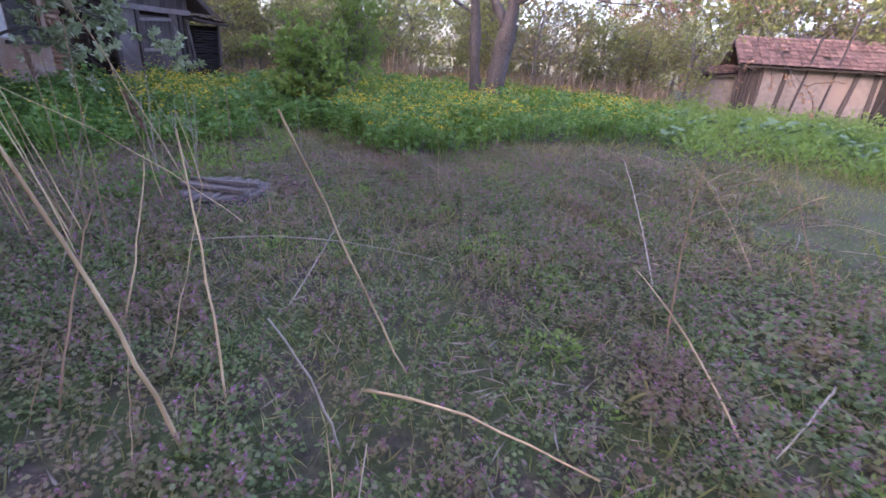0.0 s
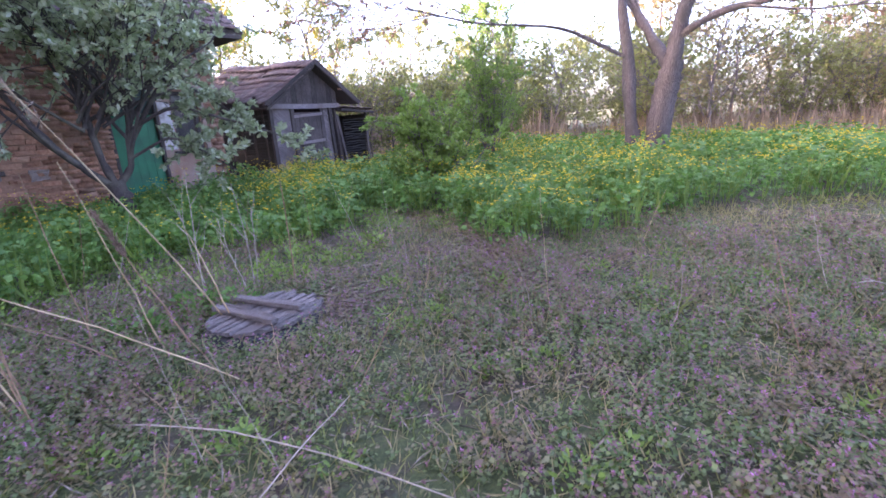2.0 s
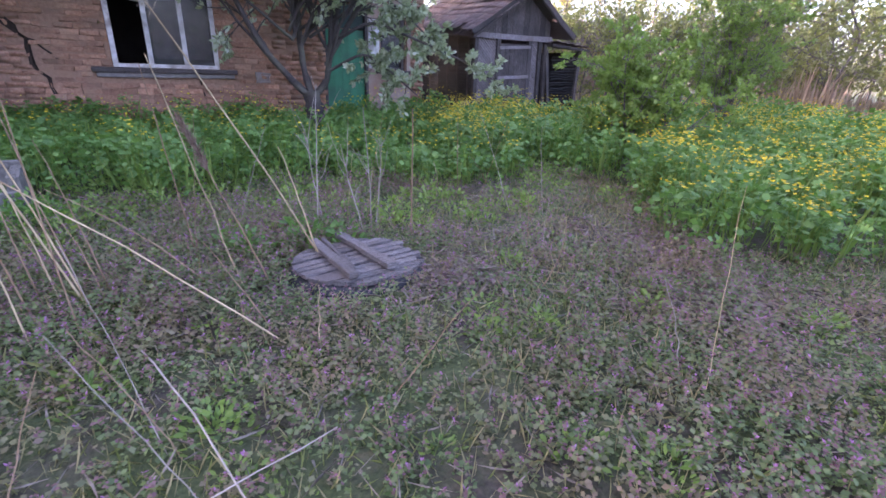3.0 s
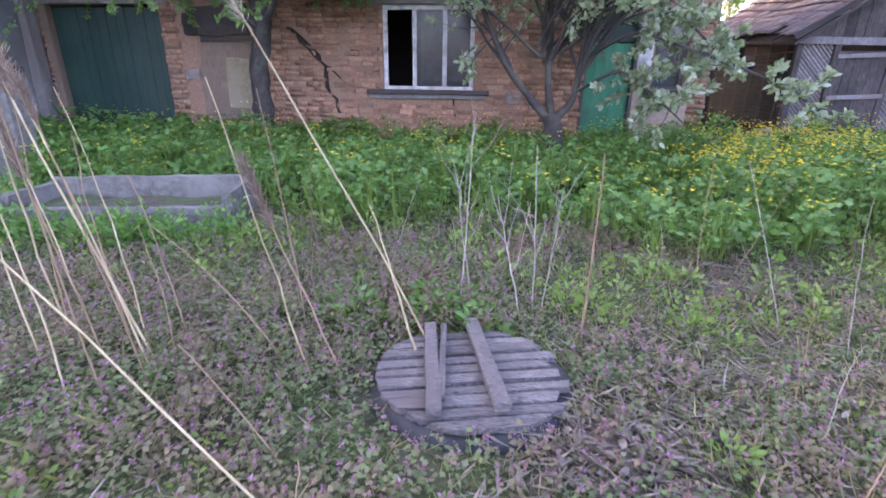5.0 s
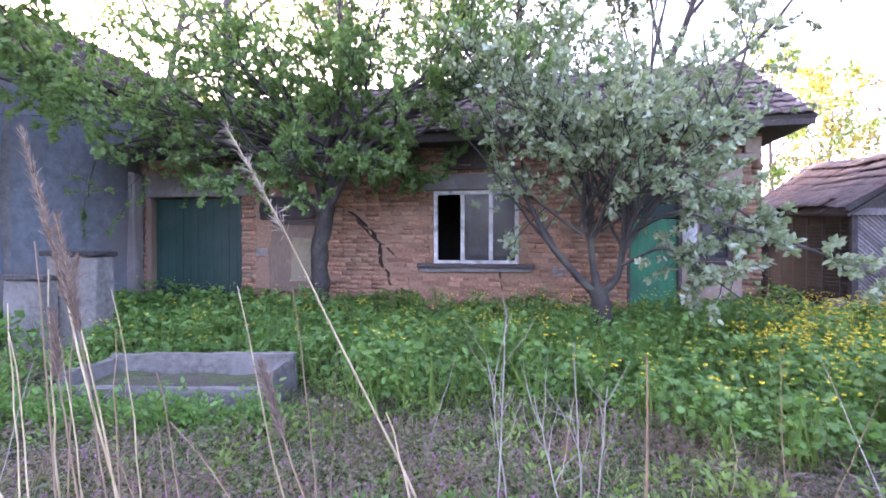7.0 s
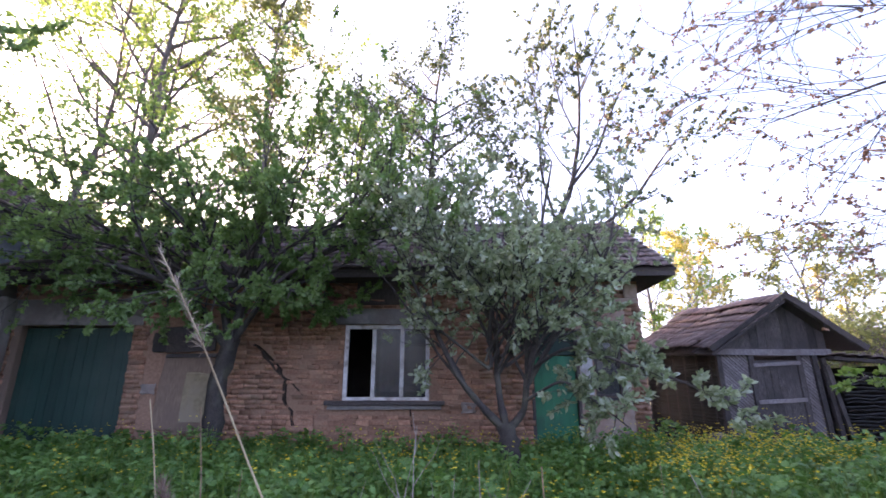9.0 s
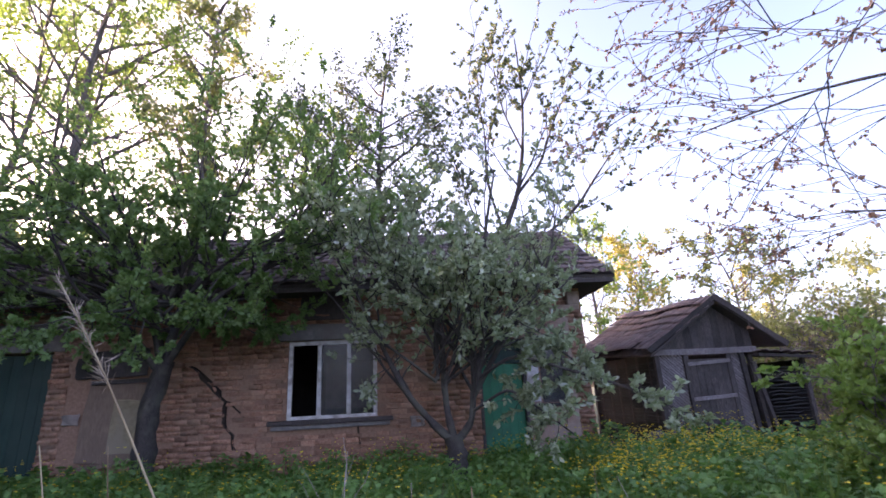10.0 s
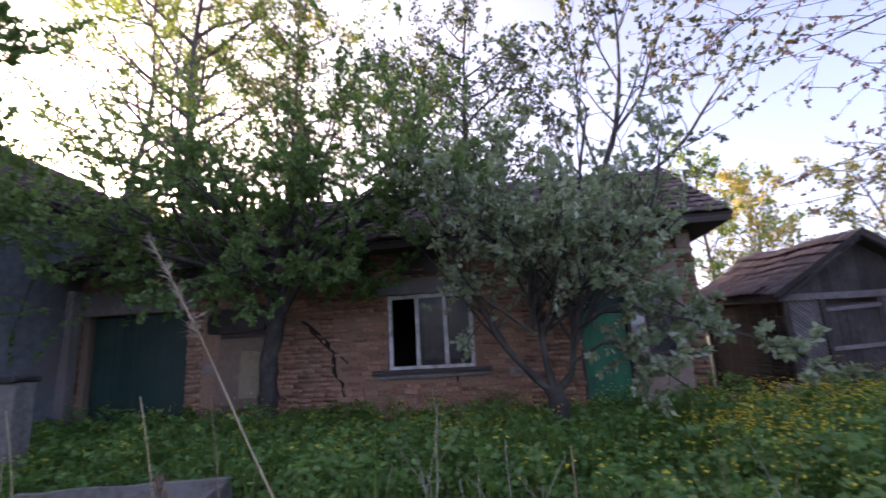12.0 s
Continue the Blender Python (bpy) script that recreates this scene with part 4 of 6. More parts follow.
tile_slope(leanto, (-0.5, -0.32, 1.865), (1.25, 0, -0.1), (0, 2.7, 0.24), 5, 9, (0.235, 0.29), lambda i, j: False, random.Random(2))
for a, b in (((-0.42, 0, -0.05), (-0.52, 0, 1.85)), ((-0.25, -0.1, -0.05), (-0.5, -0.05, 1.7)), ((0.62, 0, -0.05), (0.66, 0, 1.75))):
    part("post", beam(a, b, 0.08, 0.08, 0, 0.01, rng), OLDWOOD_V, leanto)
for i in range(22):
    zc = 0.08 + i * 0.07
    pts = np.array([(-0.2 + k * 0.17, 0.05 + 0.03 * (-1) ** (k + i), zc + rng.uniform(-0.02, 0.02)) for k in range(6)])
    v, f = tubes([(pts, np.full(6, 0.018))], 5)
    part("stick", mesh_of("stick", v, f, True), WICKER, leanto)
part("back_wall", box_bm(-0.45, 0.7, 2.2, 2.25, -0.05, 1.9), DARKWOOD, leanto)
part("side_wall", box_bm(0.68, 0.72, 0.05, 2.19, -0.05, 1.7), DARKWOOD, leanto)

barn = thing("tiled_barn", 15, 7.5, 0, "long low barn with a mossy tiled roof behind the shed", "barn")
part("wall", wall_bm(-4.3, 4.4, -0.05, 2.2, -1.2, -1.0, [(-2, -1, 0.9, 1.6)]), PLASTER_PINK, barn)
part("wall", box_bm(-4.3, 4.4, 2.8, 3.0, -0.05, 2.2), PLASTER_PINK, barn)
part("wall", box_bm(-4.3, -4.1, -0.997, 2.797, -0.05, 2.2), PLASTER_PINK, barn)
part("wall", box_bm(4.2, 4.4, -0.997, 2.797, -0.05, 2.2), PLASTER_PINK, barn)
broof = slab([(-4.6, -1.5, 2.15), (4.7, -1.5, 2.15), (4.7, 0.9, 3.3), (-4.6, 0.9, 3.3)], 0.06, DARKWOOD, "roof", barn, "mossy tiled roof")
slab([(-4.6, 0.9, 3.3), (4.7, 0.9, 3.3), (4.7, 3.3, 2.15), (-4.6, 3.3, 2.15)], 0.06, TILE_I, "roof", barn)
tile_slope(broof, (-4.6, -1.5, 2.15), (1, 0, 0), (0, 2.4, 1.15), 41, 9, (0.225, 0.29), lambda i, j: False, random.Random(6))

# ---- whitewashed outbuilding across the yard ----
outb = thing("whitewashed_outbuilding", 18.0, -14.4, 0, "whitewashed outbuilding with a red tiled roof and dark plank end", "outbuilding")
part("wall", rough_box(0, 0.25, -6.5, -0.35, -0.05, 1.72, 0.01, rng, 0, 2), WHITEWASH, outb, "flaking whitewashed wall")
part("wall", box_bm(0.01, 3.2, -0.34, -0.1, -0.05, 1.7), PLASTER_PINK, outb)
part("wall", box_bm(3.0, 3.2, -6.5, -0.343, -0.05, 1.7), WHITEWASH, outb)
part("wall", box_bm(0.253, 2.997, -6.5, -6.3, -0.05, 1.7), WHITEWASH, outb)
for i in range(7):
    part("plank", rough_box(-0.05 + i * 0.03, 0.0 + i * 0.03, -0.32 + i * 0.1, -0.23 + i * 0.1, -0.03, 1.6 + rng.uniform(-0.1, 0.1), 0.008, rng), DARKWOOD, outb)
oroof = slab([(-0.35, -6.9, 1.68), (-0.35, 0.5, 1.68), (1.6, 0.5, 2.55), (1.6, -6.9, 2.55)], 0.06, DARKWOOD, "roof", outb, "red clay tile roof")
slab([(1.6, -6.9, 2.55), (1.6, 0.5, 2.55), (3.5, 0.5, 1.68), (3.5, -6.9, 1.68)], 0.06, TILE_RED, "roof", outb)
tile_slope(oroof, (-0.37, 0.5, 1.685), (0, -1, 0), (1.95, 0, 0.87), 33, 8, (0.225, 0.29), lambda i, j: False, random.Random(9), joined=TILE_RED)
part("rafter", beam((-0.4, 0.35, 1.6), (1.6, 0.35, 2.46), 0.06, 0.1, 0, 0.01, rng), DARKWOOD, outb)
part("rafter", beam((1.6, 0.35, 2.46), (3.5, 0.35, 1.6), 0.06, 0.1, 0, 0.01, rng), DARKWOOD, outb)
g = bmesh.new()
gv = [g.verts.new(p) for p in ((0.0, -0.3, 1.7), (3.2, -0.3, 1.7), (1.6, -0.3, 2.42))]
g.faces.new(gv)
bmesh.ops.solidify(g, geom=g.faces[:], thickness=0.05)
part("gable", g, DARKWOOD, outb, "dark boarded gable")
for bx, by, h in ((-0.25, -1.3, 2.6), (-0.3, -2.1, 3.2), (-0.2, -3.6, 1.8)):
    pl = part("pole", beam((bx, by, -0.05), (bx + 0.15, by - 0.35, h), 0.05, 0.05, 0, 0.01, rng), DARKWOOD, outb, "dark pole leaning on the wall")
low = thing("low_annex", 18.4, -13.45, 0, "small whitewashed lean-to annex under tiles", "outbuilding")
part("wall", rough_box(0, 0.2, -0.7, 0.4, -0.05, 1.25, 0.01, rng, 0, 1), WHITEWASH, low)
part("wall", box_bm(0.0, 1.8, 0.403, 0.58, -0.05, 1.25), WHITEWASH, low)
lroof = slab([(-0.25, -0.8, 1.42), (-0.25, 0.7, 1.2), (1.9, 0.7, 1.5), (1.9, -0.8, 1.7)], 0.05, DARKWOOD, "roof", low)
tile_slope(lroof, (-0.27, 0.7, 1.21), (0, -1.5, 0.22), (2.15, 0, 0.3), 6, 7, (0.23, 0.29), lambda i, j: False, random.Random(10), joined=TILE_RED)
for px, lean in ((-0.9, 0.12), (-2.75, 0.2), (-3.5, -0.05), (-4.7, 0.1)):
    part("post", beam((-0.02, px, -0.05), (-0.03, px - lean, 1.66), 0.05, 0.13, 0, 0.012, rng), DARKWOOD, outb, "dark half-timber post in the wall")
# dark plate on the closed wall, painted as the shade of an open door
part("doorway", rough_box(-0.025, -0.003, -4.3, -3.62, 0.0, 1.5, 0.01, rng), DEEP_SHADE, outb, "near-black patch standing for an open doorway's shade")


def cottage(x, y, scale, turn, label):
    """A small gabled house, far off."""
    ob = thing("distant_cottage", x, y, 0, label, "house")
    part("wall", wall_bm(-3, 3, 0, 2.6, -2.5, -2.2, [(-1, 0, 1, 2)]), PLASTER_PINK, ob)
    part("wall", box_bm(-3, -2.7, -2.197, 2.5, 0, 2.6), PLASTER_PINK, ob)
    part("wall", box_bm(2.7, 3, -2.197, 2.5, 0, 2.6), PLASTER_PINK, ob)
    for side in (-2.85, 2.8):
        bm = bmesh.new()
        bm.faces.new([bm.verts.new((side, q, h)) for q, h in ((-2.5, 2.6), (2.5, 2.6), (0, 4.15))])
        bmesh.ops.solidify(bm, geom=bm.faces[:], thickness=0.08)
        part("gable", bm, DARKWOOD, ob)
    slab([(-3.4, -2.9, 2.5), (3.4, -2.9, 2.5), (3.4, 0, 4.3), (-3.4, 0, 4.3)], 0.08, TILE_RED, "roof", ob)
    slab([(-3.4, 0, 4.3), (3.4, 0, 4.3), (3.4, 2.9, 2.5), (-3.4, 2.9, 2.5)], 0.08, TILE_RED, "roof", ob)
    ob.scale = (scale,) * 3
    ob.rotation_euler.z = radians(turn)


cottage(40, -15.6, 0.5, 0, "distant cottage with a red roof catching the last sun")
cottage(28.0, -20.3, 0.9, 20, "farther cottage with a red gabled roof above the outbuilding")

# ---- old tyre with a plank lid over the well ----
well = thing("covered_well", 1.94, -7.15, -0.125, "round plank lid with two battens lying on an old black tyre", "well cover")
well.scale = (1.06, 0.95, 1.06)
ang = np.linspace(0, 2 * np.pi, 41)[:-1]
ring = [(np.cos(a), np.sin(a)) for a in ang]
prof = [(0.30, 0.04), (0.40, 0.02), (0.435, 0.06), (0.432, 0.11), (0.40, 0.155), (0.34, 0.17), (0.27, 0.13)]
V = [(r * c, r * s * 0.97, z_ + 0.008 * math.sin(5 * a)) for (c, s), a in zip(ring, ang) for r, z_ in prof]
k = len(prof)
F = [(i * k + j, ((i + 1) % 40) * k + j, ((i + 1) % 40) * k + (j + 1) % k, i * k + (j + 1) % k) for i in range(40) for j in range(k)]
part("tyre", mesh_of("tyre", V, F, True), RUBBER, well, "old black rubber tyre")
# block coloured near-black for the shade under the lid
part("inside", rough_box(-0.3, 0.3, -0.3, 0.3, -0.02, 0.03, 0.01, rng), DEEP_SHADE, well)
ROT = radians(15)
RAD = 0.385
for i in range(10):
    y0 = -0.37 + i * 0.073
    zt = 0.172 + rng.uniform(0, 0.008)
    bm = rough_box(-RAD, RAD, y0 + rng.uniform(0, 0.006), y0 + 0.058 + rng.uniform(-0.012, 0.003), zt, zt + 0.026, 0.003, rng, 0.0, 5)
    cut = rng.uniform(-0.02, 0.06)
    for v in bm.verts:
        half = math.sqrt(max(0.004, RAD ** 2 - v.co.y ** 2))
        v.co.x = v.co.x / RAD * (half - (cut if v.co.x > 0 else 0.0)) + rng.uniform(-0.004, 0.004)
    part("plank", bm, LIDWOOD, well, m=pose(0, 0, 0, rng.uniform(-1, 1), rng.uniform(-0.8, 0.8), math.degrees(ROT) + rng.uniform(-1.2, 1.2)))
for x0, tilt, w, l0, l1 in ((-0.19, 1.5, 0.055, -0.32, 0.35), (-0.132, -1.5, 0.026, -0.25, 0.34), (0.03, 6.0, 0.06, -0.30, 0.40)):
    bm = rough_box(x0, x0 + w, l0, l1, 0.212, 0.247, 0.004, rng, 0.004, 3)
    part("batten", bm, LIDWOOD, well, "grey nailed batten", m=pose(0, 0, 0, 0.3, 0, tilt + 6))

# ---- trees ----
def bent(points, r0, r1):
    """A stem through the given bends, smoothed."""
    p = np.array(points, float)
    t = np.linspace(0, len(p) - 1, len(p) * 4)
    q = np.stack([np.interp(t, np.arange(len(p)), p[:, i]) for i in range(3)], 1)
    for _ in range(2):
        q[1:-1] = (q[:-2] + 2 * q[1:-1] + q[2:]) / 4
    return q, np.linspace(r0, r1, len(q))


nr = np.random.default_rng(11)
# apple tree with silvery young leaves before the house door
apple_stems = [bent([(0.05, 0, -0.05), (0.04, 0, 0.35), (-0.02, 0, 0.8)], 0.15, 0.13),
               bent([(-0.02, 0, 0.7), (-0.35, 0.0, 1.0), (-0.75, 0.05, 1.5), (-1.15, 0.1, 2.4), (-1.6, 0.0, 3.3)], 0.065, 0.022),
               bent([(-0.02, 0, 0.72), (-0.12, 0.1, 1.3), (-0.1, 0.2, 2.0), (-0.25, 0.2, 3.0), (-0.5, 0.2, 4.0)], 0.06, 0.02),
               bent([(0.0, 0, 0.7), (0.24, -0.05, 0.95), (0.3, -0.05, 1.5), (0.55, -0.1, 2.3), (0.6, 0, 3.6), (0.9, 0.1, 4.9)], 0.062, 0.018),
               bent([(0.28, -0.05, 1.3), (0.7, -0.2, 2.0), (1.2, -0.3, 2.6), (1.6, -0.2, 3.3), (1.8, -0.1, 4.0)], 0.045, 0.015),
               bent([(0.3, -0.05, 1.5), (0.8, -0.55, 1.85), (1.4, -0.85, 1.6), (2.1, -1.0, 1.35), (2.9, -1.05, 0.95)], 0.03, 0.009),
               bent([(0.25, -0.05, 1.1), (0.7, -0.5, 1.4), (1.0, -0.8, 1.15), (1.4, -0.95, 0.8)], 0.025, 0.008),
               bent([(0.5, -0.1, 2.1), (1.0, -0.5, 2.2), (1.5, -0.7, 1.8), (1.8, -0.8, 1.5)], 0.025, 0.008)]
for a, L, up in ((165, 1.6, 1.6), (150, 2.2, 1.4), (60, 2.4, 1.2), (20, 2.2, 1.2), (330, 1.8, 1.1), (100, 2.6, 1.5), (40, 2.4, 1.7), (170, 2.6, 1.7), (5, 1.8, 1.6), (190, 2.0, 0.9), (345, 1.4, 0.9), (225, 1.7, 0.8), (255, 1.5, 0.7), (285, 1.5, 0.7), (310, 1.6, 0.6), (205, 1.9, 0.6), (240, 1.8, 1.4), (295, 1.7, 1.5)):
    o = nr.uniform(-0.3, 0.5), 0.0, nr.uniform(1.5, 2.3)
    apple_stems.append(limb(nr, o, (math.cos(radians(a)), 0.6 * math.sin(radians(a)), up), L, 0.026, 0.009, 8, 0.12, 0.02))
sprigs = []
hanging = apple_stems[5:8]
del apple_stems[5:8]
for k_, (pts, rad) in enumerate(hanging):
    for q in range(26):
        i_ = int(nr.integers(5, len(pts) - 1))
        sprigs.append(limb(nr, pts[i_], pts[i_ + 1] - pts[i_] + nr.normal(size=3) * 0.16, nr.uniform(0.2, 0.55), 0.006, 0.003, 4, 0.25, 0.03))
tree("apple_tree", (2.82, -1.85, 0), "many-stemmed apple tree with pale silvery-green young leaves", apple_stems[1:],
     [(7, 0.4, 0.5, 0.13, 0.03), (5, 0.5, 0.55, 0.16, 0.0)], nr, BARK_DARK, LEAF_APPLE, 24, 0.088, 5, 0.16, bole=apple_stems[:1] + hanging, wide=0.8, sprigs=sprigs, tuft=6)

# plum tree with a dense dark crown before the cracked wall
plum_stems = [bent([(0, 0, -0.05), (0.03, 0, 0.6), (0.02, 0, 1.3), (0.18, 0, 2.1)], 0.17, 0.13),
              bent([(0.12, 0, 1.9), (-0.6, -0.3, 2.9), (-1.8, -0.5, 3.3), (-3.2, -0.5, 3.35), (-4.3, -0.4, 3.2)], 0.07, 0.02),
              bent([(0.15, 0, 2.0), (-0.2, 0.1, 3.0), (-0.9, 0.0, 4.0), (-1.4, 0, 5.2)], 0.08, 0.02),
              bent([(0.18, 0, 2.1), (0.4, -0.1, 3.0), (0.5, 0, 4.2), (0.4, 0, 5.4)], 0.08, 0.02),
              bent([(0.18, 0, 2.0), (1.0, -0.4, 3.0), (2.0, -0.6, 3.5), (3.0, -0.6, 3.7)], 0.06, 0.02),
              bent([(0.3, 0, 2.6), (1.2, 0.1, 3.6), (2.2, 0.2, 4.6), (2.8, 0.2, 5.6)], 0.06, 0.02)]
for a, L, up in ((180, 3.2, 0.7), (200, 3.0, 0.8), (160, 3.0, 0.8), (250, 2.0, 1.0), (300, 2.0, 1.0), (340, 2.6, 0.8), (10, 2.8, 1.0), (40, 2.6, 1.2), (90, 2.4, 1.6), (120, 3.0, 1.4), (60, 3.2, 1.8), (190, 3.8, 0.62), (350, 3.2, 0.55), (180, 4.0, 0.55), (172, 4.2, 0.55), (195, 3.8, 0.65), (5, 3.6, 0.4), (330, 2.8, 0.5), (225, 2.0, 0.4), (300, 1.6, 0.4), (350, 1.6, 0.1), (20, 1.5, 0.1), (320, 1.4, -0.05), (250, 1.6, -0.05), (200, 2.4, 0.0), (170, 2.6, 0.05), (280, 1.5, 0.05)):
    o = nr.uniform(-0.2, 0.4), 0.0, nr.uniform(2.55, 3.2)
    plum_stems.append(limb(nr, o, (math.cos(radians(a)), 0.6 * math.sin(radians(a)), up), L, 0.035, 0.014, 8, 0.11, 0.0))
plum_sprigs = []
for pts, rad in plum_stems[1:]:
    for q in range(4):
        i_ = int(nr.integers(2, len(pts) - 1))
        plum_sprigs.append(limb(nr, pts[i_], nr.normal(size=3) + (0, -0.3, 0.3), nr.uniform(0.2, 0.45), 0.007, 0.003, 4, 0.2, 0.02))
tree("plum_tree", (-1.88, -0.95, 0), "plum tree with a broad dense dark-green crown", plum_stems[1:],
     [(8, 0.4, 0.55, 0.14, 0.03), (5, 0.5, 0.6, 0.16, 0.0)], nr, BARK_DARK, LEAF_PLUM, 60, 0.068, 4, 0.2, 0.06, bole=plum_stems[:1], sprigs=plum_sprigs, tuft=5, shape=DIAMOND, faces=DIAMOND_F)

# dark-branched tree at the grey house
side_stems = [bent([(0, 0, -0.05), (0.5, 0.1, 1.2), (1.1, 0.1, 2.4), (1.5, 0.1, 3.9)], 0.14, 0.09),
              bent([(1.4, 0.1, 3.7), (2.2, 0, 4.5), (3.4, 0, 4.7), (4.4, 0.1, 4.6)], 0.06, 0.02),
              bent([(1.5, 0.1, 3.9), (1.8, -0.2, 5.0), (2.6, -0.3, 6.0), (3.4, -0.2, 6.8)], 0.06, 0.02),
              bent([(1.4, 0.1, 3.8), (0.6, -0.2, 5.0), (-0.4, -0.3, 6.0)], 0.06, 0.02),
              bent([(1.5, 0.1, 4.0), (1.3, 0.3, 5.4), (1.4, 0.3, 7.0)], 0.06, 0.02),
              bent([(1.4, 0.1, 3.9), (2.6, -0.2, 5.2), (3.6, -0.1, 5.6)], 0.05, 0.02),
              bent([(1.2, 0.1, 3.6), (0.2, 0.4, 4.8), (-0.8, 0.5, 5.2)], 0.05, 0.02),
              bent([(1.3, 0.1, 3.6), (2.4, -0.2, 4.0), (3.4, -0.1, 3.9), (4.2, 0, 3.6)], 0.05, 0.015),
              bent([(1.3, 0.1, 3.5), (0.4, -0.3, 4.2), (-0.6, -0.4, 4.3)], 0.05, 0.015)]
tree("pear_tree", (-9.0, -4.2, 0), "leaning dark-branched fruit tree before the grey house", side_stems[1:],
     [(11, 0.5, 0.55, 0.15, 0.06), (7, 0.5, 0.6, 0.16, 0.04)], nr, BARK_DARK, LEAF_PLUM, 110, 0.078, 3, 0.22, bole=side_stems[:1], tuft=5, shape=DIAMOND, faces=DIAMOND_F)

# walnut with two pale trunks and bare, budding limbs
wal_stems = [bent([(-0.05, 0.2, -0.05), (-0.05, 0.3, 1.2), (0.0, 0.42, 2.6), (0.1, 0.7, 4.2), (0.2, 1.0, 5.6)], 0.19, 0.06),
             bent([(0.05, -0.22, -0.05), (0.0, -0.38, 1.2), (-0.06, -0.5, 1.8), (-0.12, -0.62, 2.25)], 0.29, 0.20),
             bent([(-0.08, -0.55, 1.95), (0.1, -0.2, 2.6), (0.3, 0.35, 3.4), (0.5, 0.9, 4.6), (0.6, 1.2, 6.0)], 0.15, 0.05),
             bent([(-0.12, -0.6, 2.2), (-0.2, -0.72, 3.0), (-0.3, -1.05, 3.8), (-0.2, -1.2, 5.2), (-0.4, -1.4, 6.6)], 0.17, 0.05),
             bent([(-0.15, -0.7, 2.7), (-0.3, -1.5, 3.05), (-0.4, -3.0, 3.1), (-0.6, -4.6, 3.6)], 0.095, 0.03),
             bent([(-0.35, -2.4, 3.08), (-0.5, -3.6, 2.85), (-0.8, -5.0, 2.95), (-1.0, -6.4, 3.3)], 0.06, 0.02),
             bent([(0.0, 0.4, 2.4), (-1.0, 1.6, 3.2), (-2.0, 3.2, 3.4), (-2.8, 4.6, 3.9)], 0.055, 0.018),
             bent([(0.1, 0.8, 4.2), (-1.6, 2.4, 5.4), (-3.0, 4.2, 6.0), (-3.8, 6.4, 6.4)], 0.055, 0.016),
             bent([(0.1, 0.8, 4.4), (-1.6, 1.8, 6.4), (-2.6, 3.6, 8.0), (-3.4, 5.8, 9.2)], 0.055, 0.016),
             bent([(-0.3, -0.9, 3.8), (-2.0, -0.6, 4.8), (-3.8, 0.2, 5.2), (-5.0, 1.4, 5.3)], 0.055, 0.016),
             bent([(-0.3, -1.1, 4.6), (-2.0, 0.0, 6.4), (-3.6, 1.6, 7.6), (-4.4, 3.4, 8.4)], 0.055, 0.016)]
tree("walnut_tree", (12.25, -6.75, 0), "old twin-trunked walnut with pale bark and rusty sprouting leaves", wal_stems[2:],
     [(8, 0.5, 0.45, 0.13, 0.0), (7, 0.5, 0.55, 0.2, 0.0)], nr, BARK_PALE, LEAF_RUST, 24, 0.07, 4, 0.1, twig_r=0.008, bole=wal_stems[:2], thin=0.45, tuft=4, shape=DIAMOND, faces=DIAMOND_F)

# round green bush at the edge of the flower bed
def bush(at, height, spread, label, seed, leaf_mat=LEAF_FRESH):
    r = np.random.default_rng(seed)
    stems = [limb(r, (r.normal() * 0.05, r.normal() * 0.05, -0.03), (r.normal() * spread, r.normal() * spread, 1), r.uniform(0.45, 0.8) * height, 0.022, 0.008, 5, 0.10, 0.06) for _ in range(15)]
    tree("green_bush", at, label, stems, [(6, 0.45, 0.5, 0.15, 0.04), (4, 0.5, 0.6, 0.15, 0.0)], r, BARK, leaf_mat, 45, 0.058, 3, 0.10, category="bush", tuft=3)


bush((6.6, -4.9, 0), 1.65, 0.30, "bushy elder shrub in fresh green leaf", 61, LEAF_SEEDLING)
bush((10.8, -3.4, 0), 3.2, 0.22, "taller green shrub among the flowers", 62)

